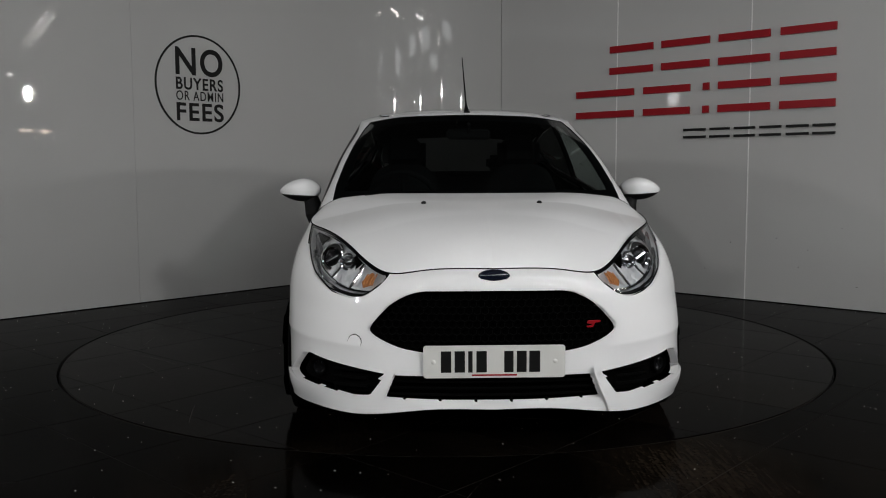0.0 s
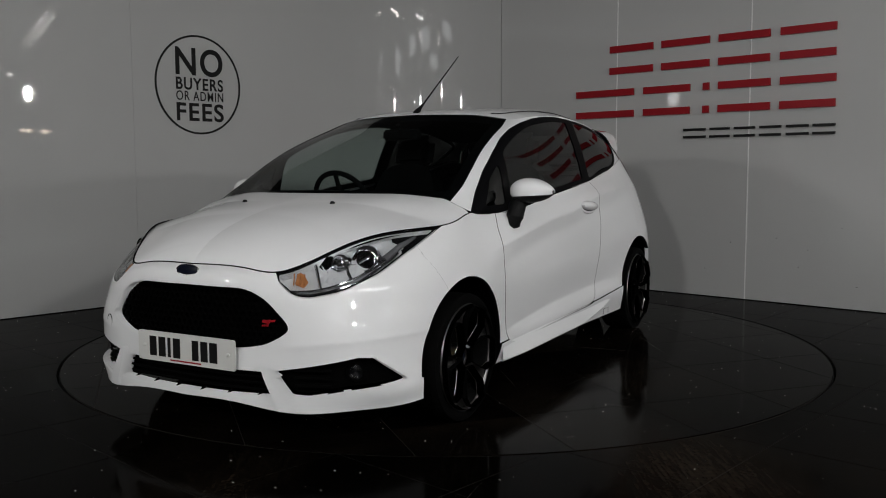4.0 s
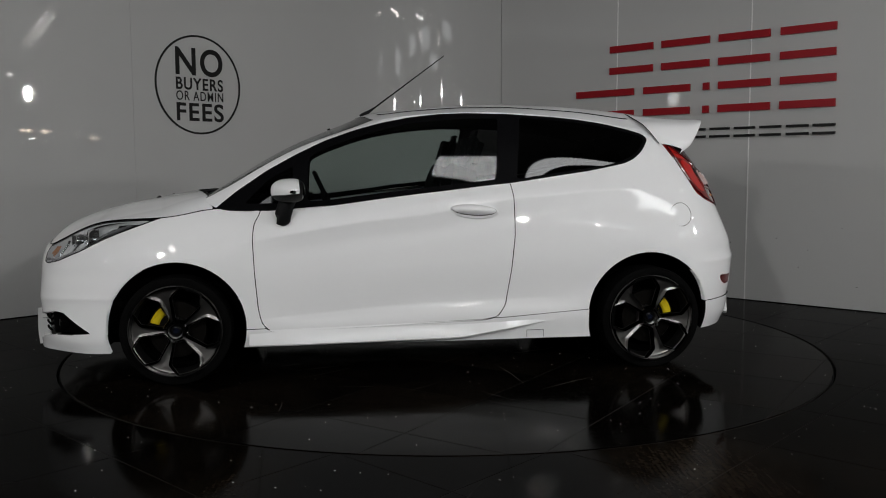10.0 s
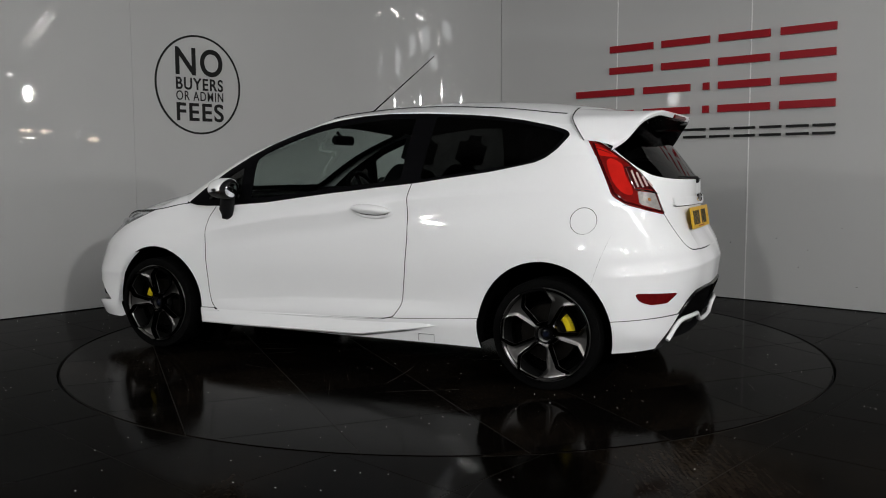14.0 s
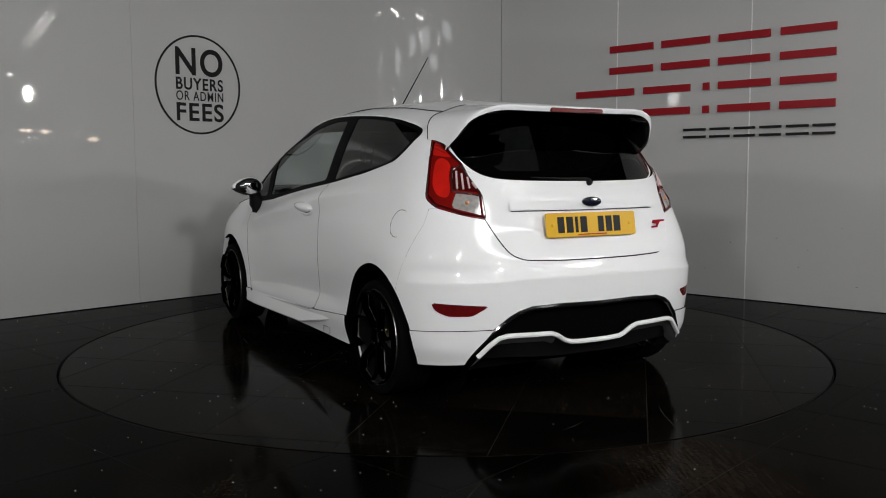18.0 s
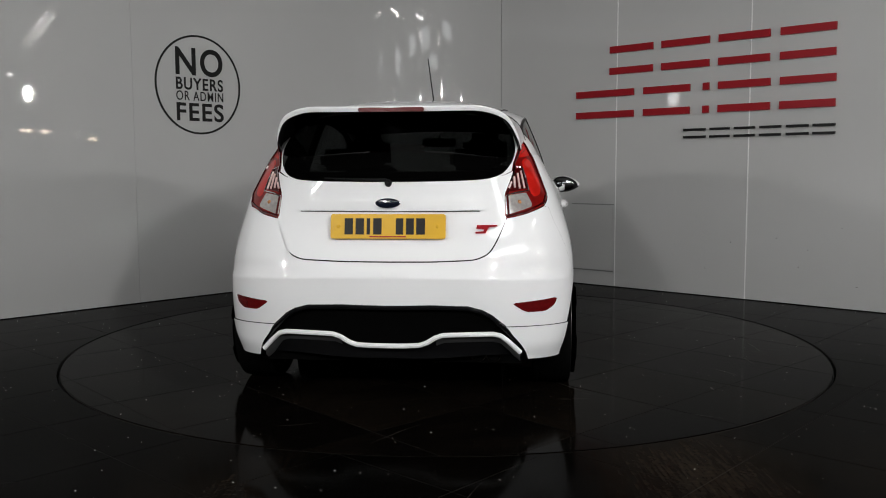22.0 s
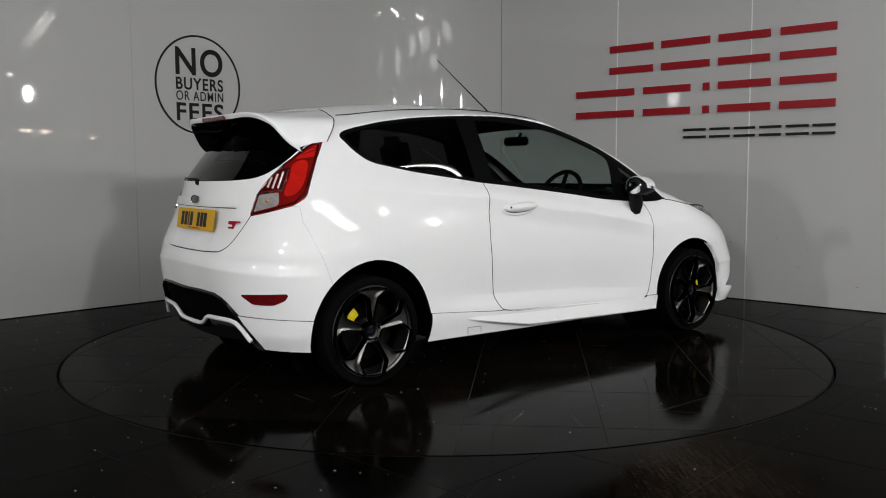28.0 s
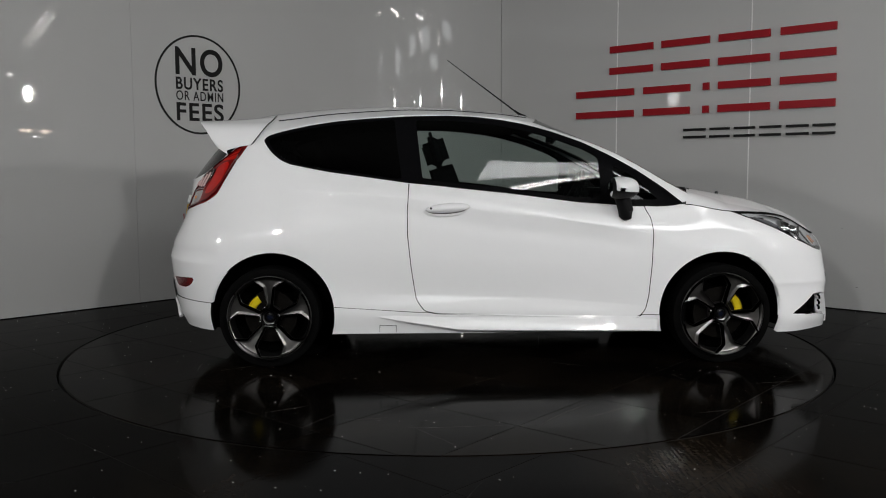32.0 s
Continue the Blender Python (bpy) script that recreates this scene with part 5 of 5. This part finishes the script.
# ledge above the plate, badges
ledge, _ = hatch.split(fence_distance(hatch.p[:, 1], hatch.p[:, 2], [-.5, .932, .412, .932, .416, .889, -.5, .889]))
both(ledge.moved(.013), "tailgate_ledge", PAINT, rim=.024, joined=True, parent=tailgate)
# a thin black tube draws the shadow that the ledge casts
part("ledge_shadow_strip", tube_bm([(surface_x(y, .886, False) - .003, y, .886) for y in np.linspace(-.41, .41, 17).tolist()], .0016, 6), BLACK, tailgate, "black strip drawn as the shadow under the ledge")
oval_badge("badge", Matrix.Translation((surface_x(0, .921, False) - .0165, 0, .924)) @ Matrix.Rotation(radians(4), 4, "Y") @ to_back @ Matrix.Diagonal((.057, .023, 1, 1)), tailgate)
bm = slab_bm([(-.045, -.018), (.0, -.018), (.004, -.008), (.016, .010), (.052, .012), (.054, .020), (-.038, .020), (-.042, .004), (-.006, .0), (-.010, -.008), (-.046, -.010)], .004,
             m=Matrix.Translation((surface_x(.43, .80, False) - .002, -.435, .806)) @ Matrix.Rotation(radians(12), 4, "Z") @ to_back)
part("tail_badge", bm, RED, tailgate, "small red badge", False)
# rear wiper
part("rear_wiper", tube_bm([(-1.812, -.005, 1.012), (-1.808, .01, 1.026), (-1.796, .16, 1.030), (-1.765, .30, 1.036)], [.010, .009, .005, .003], 8), BLACK, tailgate)
part("wiper_boss", lathe_bm([(.0004, .018), (.012, .016), (.016, .006), (.018, 0)], 16, m=Matrix.Translation((-1.802, 0, 1.013)) @ Matrix.Rotation(radians(-90), 4, "Y")), BLACK, tailgate)

# roof spoiler: a shell swept from the roof's rear edge to its lip, wrapping down at both ends
START = np.array([-1.255, 0, 1.408, -1.257, .20, 1.405, -1.262, .36, 1.388, -1.27, .46, 1.358, -1.285, .535, 1.330, -1.315, .580, 1.285, -1.365, .608, 1.215]).reshape(-1, 3)
TIP = np.array([-1.715, 0, 1.363, -1.712, .20, 1.362, -1.70, .36, 1.364, -1.675, .46, 1.350, -1.635, .53, 1.314, -1.575, .575, 1.235, -1.505, .590, 1.186]).reshape(-1, 3)
u7 = np.linspace(0, 1, 7)
q = np.linspace(0, 1, 26)
s_line, t_line = pchip(START, q, u7), pchip(TIP, q, u7)
shell = []
for w in np.linspace(0, 1, 14):
    g = s_line * (1 - w) + t_line * w
    g[:, 2] += -.012 * np.sin(math.pi * w) * (1 - q ** 2) + .006 * np.sin(math.pi * w)
    shell.append(g)
under = []
for w in np.linspace(1, .25, 8):
    g = s_line * (1 - w) + t_line * w
    g[:, 2] -= .026 + .026 * (1 - w)
    g[:, 0] += .012
    g[:, 1] *= .975 - .02 * (1 - w)
    under.append(g)
shell += [t_line + [.003, 0, -.010], t_line + [.010, 0, -.024]]
spoiler_skin = grid_skin(np.array(shell))
for sgn in (1, -1):
    part("spoiler_shut_line", tube_bm([(q[0] + .002, sgn * q[1], q[2] + .001) for q in s_line.tolist()], .0024, 6), VOID, car)
spoiler = both(spoiler_skin, "spoiler", PAINT, rim=.0, joined=True)[0]
under_skin = grid_skin(np.array([shell[-1]] + under))
both(under_skin, "spoiler_underside", BLACK_GLOSS, "gloss black underside", 0, True, spoiler)
part("brake_light", box_bm(-1.7165, -1.66, -.152, .152, 1.3365, 1.3565, .004), REFLECT_RED, spoiler, "dark red high brake light")

# aerial
part("aerial", tube_bm([(.262, 0, 1.388), (.245, 0, 1.404), (.215, 0, 1.424), (.18, 0, 1.448), (-.24, 0, 1.76)], [.020, .016, .009, .005, .0026], 8), BLACK, car, "thin black roof aerial")
for strip in (roof_grid[4], roof_grid[4] * [1, -1, 1]):
    line = [q for q in strip[::3].tolist() if -1.24 < q[0] < .20 and abs(q[1]) > .40]
    part("roof_ditch", tube_bm(line, .0045, 6), BLACK, car, "black roof joint strip")

# door handles, mirrors
for sgn, d_part in ((1, doors[0]), (-1, doors[1])):
    y = surface_y(-.27, .865)
    part("handle", lathe_bm([(.0004, -.02), (.7, -.012), (1.0, 0), (.92, .5), (.55, .85), (.0004, 1)], 32,
         m=Matrix.Translation((-.27, sgn * y, .866)) @ Matrix.Rotation(radians(-4), 4, "Y") @ Matrix(((1, 0, 0, 0), (0, 0, sgn, 0), (0, 1, 0, 0), (0, 0, 0, 1))) @ Matrix.Diagonal((.124, .027, .042, 1))), PAINT, d_part)
    axes = Matrix(((1, 0, 0, 0), (0, 0, sgn, 0), (0, 1, 0, 0), (0, 0, 0, 1)))
    part("handle_recess", lathe_bm([(.0004, .0035), (.86, .0035), (1.0, -.003)], 28, m=Matrix.Translation((-.272, sgn * y, .858)) @ Matrix.Rotation(radians(-4), 4, "Y") @ axes @ Matrix.Diagonal((.132, .040, 1, 1))), PAINT, d_part)
    part("handle_gap", lathe_bm([(.0004, .006), (.9, .006), (1.0, .002)], 28, m=Matrix.Translation((-.272, sgn * y, .860)) @ Matrix.Rotation(radians(-4), 4, "Y") @ axes @ Matrix.Diagonal((.116, .0255, 1, 1))), BLACK, d_part)
    if sgn < 0:
        part("keyhole", lathe_bm([(.0004, .002), (.005, .002), (.0065, 0)], 14, m=Matrix.Translation((-.362, sgn * (y + .0285), .866)) @ axes), BLACK, d_part)
    mirror = new("mirror")
    mirror.parent = car
    g = []
    for v in np.linspace(0, 1, 25).tolist():
        ring = []
        for u in range(49):
            a = 2 * math.pi * u / 48
            r = math.sin(math.pi * (v * .96 + .02)) ** .55
            sx = (.114 - .020 * v) * r
            sz = (.074 - .024 * v) * r
            ca, sa = (math.copysign(abs(f) ** .78, f) for f in (math.cos(a), math.sin(a)))
            ring.append((.665 + sx * (ca if ca > 0 else .62 * ca) - .02 * v, sgn * (.778 + .205 * v), .970 - .004 * v + sz * (sa if sa > 0 else .86 * sa)))
        g.append(ring)
    pod = grid_skin(np.array(g), flip=sgn < 0)
    if ((pod.p - pod.p.mean(axis=0)) * pod.n).sum() < 0:
        pod = grid_skin(np.array(g), flip=sgn > 0)
    along = np.abs(pod.p[:, 1]) - .778
    mirror_face, pod = pod.split(np.maximum(pod.p[:, 0] - (.622 - .12 * along), np.maximum(.020 - along, np.abs(pod.p[:, 2] - .965) - .05)))
    along = np.abs(pod.p[:, 1]) - .778
    cap, foot = pod.split(np.maximum(.944 + .05 * along + .10 * np.maximum(0, .69 - pod.p[:, 0]) - pod.p[:, 2], .632 - .07 * along - pod.p[:, 0]))
    cap.moved(.0015).part("mirror_cap", PAINT, mirror, "white mirror cap", .004)
    foot.part("mirror_base", BLACK, mirror, "", 0)
    mirror_face.part("mirror_glass", CHROME, mirror, "mirror glass", 0)
    part("mirror_arm", tube_bm([(.665, sgn * .83, .945), (.69, sgn * .815, .90), (.705, sgn * .81, .85), (.705, sgn * .80, .812), (.70, sgn * .79, .80)], [.036, .042, .042, .036, .016], 14), BLACK, mirror)
    part("side_repeater", tube_bm([(.70, sgn * .905, .937), (.67, sgn * .945, .943), (.62, sgn * .966, .952)], [.004, .007, .004], 8), mat("smoked_amber", (0.05, 0.012, 0.005), 0.2, coat=0.6), mirror, "smoked amber side repeater")

# wipers and scuttle
bm = bmesh.new()
for a, b in zip(np.linspace(-.66, .66, 21)[:-1].tolist(), np.linspace(-.66, .66, 21)[1:].tolist()):
    f = lambda y: (1.235 - .13 * (y / .66) ** 2, 1.10 - .04 * (y / .66) ** 2)
    bm.faces.new([bm.verts.new(p) for p in ((f(a)[0], a, .945 - .03 * (a / .66) ** 2), (f(b)[0], b, .945 - .03 * (b / .66) ** 2), (f(b)[1], b, .942), (f(a)[1], a, .942))])
bmesh.ops.remove_doubles(bm, verts=bm.verts, dist=.001)
part("scuttle", bm, BLACK, car, "black plastic scuttle panel")
for y0, y1 in ((.36, -.20), (-.10, -.52)):
    part("wiper", tube_bm([(1.175, y0, .952), (1.165, (y0 + y1) / 2, .957), (1.14, y1, .958)], [.010, .006, .004], 6), BLACK, car)

# blades along the sills
for sgn in (1, -1):
    bm = bmesh.new()
    prev = None
    for x in np.linspace(.885, -.69, 24).tolist():
        zb = float(np.interp(x, [-.69, -.2, .885], [.274, .196, .184]))
        zt = float(np.interp(x, [-.89, -.45, .88], [.322, .290, .264]))
        out = .022 * min(1, (.885 - x) / .3 + .2) * min(1, (x + .69) / .2 + .05)
        y = surface_y(x, .25) + .010
        row = [bm.verts.new((x, sgn * yy, zz)) for yy, zz in ((y - .002, zt), (y + out * .55, (zt + zb) / 2), (y + out, zb + .006), (y + out - .004, zb), (y - .03, zb + .004))]
        if prev:
            for k in range(4):
                bm.faces.new((prev[k], prev[k + 1], row[k + 1], row[k]))
        prev = row
    part("sill_blade", bm, PAINT, car)
    for x in (.62, -.60):
        y = surface_y(x, .215) + .0115
        for a, b in (((x - .045, .19), (x - .045, .226)), ((x - .045, .226), (x + .045, .226)), ((x + .045, .226), (x + .045, .19))):
            part("jack_cover_line", tube_bm([(a[0], sgn * (y + .004), a[1]), (b[0], sgn * (y + .004), b[1])], .0012, 4), BLACK, car)

# ---- underneath ----
bm = box_bm(-1.72, 1.85, -.60, .60, .185, .40)
box_bm(-.86, .86, -.79, .79, .195, .40, bm=bm)
box_bm(1.10, 1.80, -.52, .52, .40, .74, bm=bm)
box_bm(-1.70, -1.30, -.48, .48, .40, .80, bm=bm)
part("underbody", bm, VOID, car, "black underside", False)
for cx, rx, rz, cz in ((1.24, .346, .341, .283), (-1.228, .341, .348, .285)):
    for sgn in (1, -1):
        bm = bmesh.new()
        arc = [radians(a) for a in range(-14, 195, 8)]
        rows = []
        for t in arc:
            x, z = cx + rx * math.cos(t), cz + rz * math.sin(t)
            rows.append([bm.verts.new((x, sgn * yy, z)) for yy in (.48, surface_y(x, max(z, .2)) - .012)])
        for a, b in zip(rows, rows[1:]):
            bm.faces.new((a[0], b[0], b[1], a[1]))
        bm.faces.new([bm.verts.new((cx + .36 * math.cos(t), sgn * .50, .283 + .36 * math.sin(t))) for t in [radians(a) for a in range(0, 360, 15)]])
        part("wheel_liner", bm, VOID, car, "", True)

# ---- cabin ----
dash = box_bm(.62, 1.06, -.66, .66, .72, .925, .05)
part("dashboard", dash, TRIM, car)
part("binnacle", box_bm(.56, .80, -.52, -.20, .88, .965, .03), TRIM, car)
for k in (0,):
    w = Matrix.Translation((.47, -.36, .895)) @ Matrix.Rotation(radians(-65), 4, "Y")
    wheel_pts = [w @ Vector((.182 * math.cos(a), .182 * math.sin(a), 0)) for a in [2 * math.pi * i / 28 for i in range(28)]]
    sw = new("steering_wheel")
    sw.parent = car
    part("rim", tube_bm(wheel_pts, .015, 8, closed=True), TRIM, sw)
    part("boss", lathe_bm([(.0005, .02), (.05, .016), (.062, 0), (.05, -.03)], 20, m=w), TRIM, sw)
    for a in (0, 180, 270):
        part("spoke", tube_bm([w @ Vector((.04 * math.cos(radians(a)), .04 * math.sin(radians(a)), 0)), w @ Vector((.178 * math.cos(radians(a)), .178 * math.sin(radians(a)), 0))], .014, 6), TRIM, sw)
for sgn in (1, -1):
    seat = new("front_seat")
    seat.parent = car
    lean = Matrix.Translation((-.10, sgn * .36, .50)) @ Matrix.Rotation(radians(-18), 4, "Y")
    part("cushion", box_bm(-.12, .42, sgn * .36 - .25, sgn * .36 + .25, .40, .56, .05), CLOTH, seat)
    part("backrest", slab_bm(rounded([-.23, 0, .23, 0, .25, .34, .17, .62, -.17, .62, -.25, .34], n=7, size=.12).tolist(), .13, m=lean @ to_front @ Matrix.Translation((0, 0, -.065))), CLOTH, seat)
    part("headrest", box_bm(-.065, .06, -.135, .135, .60, .835, .055, m=lean), CLOTH, seat)
    for o in (-.06, .06):
        part("post", tube_bm([lean @ Vector((0, o, .56)), lean @ Vector((0, o, .66))], .006, 6), CHROME, seat)
rear_seat = new("rear_seat")
rear_seat.parent = car
part("backrest", box_bm(-.06, .06, -.60, .60, 0, .56, .05, m=Matrix.Translation((-1.02, 0, .52)) @ Matrix.Rotation(radians(-14), 4, "Y")), CLOTH, rear_seat)
for y in (-.34, .34):
    part("headrest", box_bm(-.04, .04, -.12, .12, .57, .68, .03, m=Matrix.Translation((-1.02, y, .52)) @ Matrix.Rotation(radians(-14), 4, "Y")), CLOTH, rear_seat)
part("inner_mirror", box_bm(.40, .43, -.12, .12, 1.235, 1.295, .012), TRIM, car)
part("inner_mirror_stem", tube_bm([(.42, 0, 1.27), (.46, 0, 1.32)], .010, 6), TRIM, car)


# ---- wheels ----
def make_wheel():
    """A wheel that faces +z before it is turned to the side; its centre at the origin."""
    ob = new("wheel")
    part("tyre", lathe_bm([(.224, -.085), (.236, -.100), (.256, -.104), (.270, -.094), (.273, -.070), (.274, 0), (.273, .070), (.270, .082), (.256, .086), (.240, .085), (.233, .083), (.2255, .078)], 72), RUBBER, ob, "black low-profile tyre")
    rim = part("rim", lathe_bm([(.220, .080), (.224, .084), (.221, .088), (.214, .085), (.209, .078)], 72), ALLOY, ob, "dark grey alloy rim")
    part("barrel", lathe_bm([(.2095, .079), (.203, .05), (.200, .0), (.200, -.085), (.222, -.088)], 72), SHADED_ALLOY, rim, "shaded inner barrel")
    part("rim_lip", lathe_bm([(.2235, .0835), (.2225, .0885), (.2195, .0885), (.2185, .085)], 72), ALLOY_EDGE, rim, "bright thin lip")
    # cast face with five openings, edges chamfered
    rr, tt = np.linspace(.050, .2205, 58), np.linspace(0, 2 * math.pi, 421)
    flat = np.array([[(r * math.cos(t), r * math.sin(t), 0) for t in tt] for r in rr])
    hole = rounded([.058, -.022, .150, -.070, .2100, -.049, .2130, 0, .2100, .049, .150, .070, .058, .022], size=.006)
    away = np.full(flat.shape[:2], 1e9)
    for k in range(5):
        c, s = math.cos(radians(72 * k)), math.sin(radians(72 * k))
        x, y = flat[..., 0] * c + flat[..., 1] * s, -flat[..., 0] * s + flat[..., 1] * c
        away = np.minimum(away, fence_distance(x.ravel(), y.ravel(), hole).reshape(x.shape))
    face_z = .052 + .020 * np.clip((rr - .05) / .15, 0, 1)[:, None] + .006 * np.clip((rr - .20) / .02, 0, 1)[:, None]
    flat[..., 2] = face_z - .002 + .0055 * np.clip(1 - away / .0145, 0, 1.05)
    face = grid_skin(flat)
    _, face = face.split(away.ravel())
    # spoke sides in VOID: shade of the openings put into the colour
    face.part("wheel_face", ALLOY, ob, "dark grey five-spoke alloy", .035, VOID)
    # thin brighter tubes paint the light caught on the openings' edges
    for k in range(5):
        c, s = math.cos(radians(72 * k)), math.sin(radians(72 * k))
        ring = [(x * c - y * s, x * s + y * c, .0555 + .020 * min(max((math.hypot(x, y) - .05) / .15, 0), 1)) for x, y in hole.tolist()]
        part("opening_edge", tube_bm(ring, .0012, 5, closed=True), ALLOY_EDGE, ob, "opening edge with its lit line in brighter alloy")
    part("hub", lathe_bm([(.030, .052), (.034, .060), (.042, .062), (.050, .056), (.056, .03), (.056, .0)], 32), ALLOY, ob)
    part("centre_cap", lathe_bm([(.0005, .066), (.020, .065), (.027, .061), (.030, .054)], 28), BLACK_GLOSS, ob)
    part("cap_mark", lathe_bm([(.0005, .0668), (.013, .0665), (.014, .0655)], 24), BLUE, ob)
    for k in range(4):
        a = radians(45 + 90 * k)
        part("wheel_nut", lathe_bm([(.0005, .072), (.0075, .070), (.009, .064), (.009, .045)], 6, m=Matrix.Translation((.057 * math.cos(a), .057 * math.sin(a), .004))), CHROME, ob)
    # disc and inner barrel are coloured as shaded, not as bare metal
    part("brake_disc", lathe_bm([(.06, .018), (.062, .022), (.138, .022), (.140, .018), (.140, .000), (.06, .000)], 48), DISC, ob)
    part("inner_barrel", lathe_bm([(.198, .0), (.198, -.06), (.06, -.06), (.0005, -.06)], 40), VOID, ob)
    for child in ob.children_recursive:
        if child.data.name != "tyre":
            child.data.transform(Matrix.Diagonal((1.03, 1.03, 1, 1)))
    return ob


def caliper():
    """Yellow caliper on the disc's rear or front edge, fixed to the car."""
    bm = bmesh.new()
    arc = [radians(a) for a in np.linspace(-19, 19, 11).tolist()]
    rows = []
    for a in arc:
        rows.append([(r, a, h) for r, h in ((.092, .028), (.099, .036), (.124, .038), (.136, .028), (.136, -.02), (.092, -.02))])
    vs = [[bm.verts.new((r * math.cos(a), r * math.sin(a), h)) for r, a, h in row] for row in rows]
    for a, b in zip(vs, vs[1:]):
        for k in range(6):
            bm.faces.new((a[k], a[(k + 1) % 6], b[(k + 1) % 6], b[k]))
    bm.faces.new(vs[0])
    bm.faces.new(vs[-1][::-1])
    return bm


WHEEL_Y = .748
base = None
for cx in (1.2445, -1.2445):
    for sgn in (1, -1):
        m = Matrix.Translation((cx, sgn * WHEEL_Y, .274)) @ (Matrix.Rotation(radians(-90), 4, "X") if sgn > 0 else Matrix.Rotation(radians(90), 4, "X"))
        m = m @ Matrix.Rotation(radians({(1, 1): 34, (1, -1): 32, (-1, 1): -4, (-1, -1): -18}[(1 if cx > 0 else -1, sgn)]), 4, "Z")
        if base is None:
            base = make_wheel()
            base.parent = car
            w = base
            w.matrix_basis = m
        else:
            w = copy_thing(base, m)
        up_front = {(1, 1): -36, (1, -1): 28, (-1, 1): 208, (-1, -1): 142}[(1 if cx > 0 else -1, sgn)]
        bm = caliper()
        bmesh.ops.transform(bm, matrix=m @ Matrix.Rotation(radians(up_front - {(1, 1): 34, (1, -1): 32, (-1, 1): -4, (-1, -1): -18}[(1 if cx > 0 else -1, sgn)]), 4, "Z"), verts=bm.verts)
        part("brake_caliper", bm, YELLOW, car, "yellow brake caliper")
def motions():
    ox, oy = CAR_OFFSET
    rows_car, rows_table = [], []
    for t, a in TURN:
        r = radians(a)
        rows_car.append((t, pose(ox * math.cos(r) - oy * math.sin(r), ox * math.sin(r) + oy * math.cos(r), 0, 0, 0, a)))
        rows_table.append((t, pose(0, 0, 0, 0, 0, a)))
    walk(car, rows_car)
    walk(turntable, rows_table)


motions()
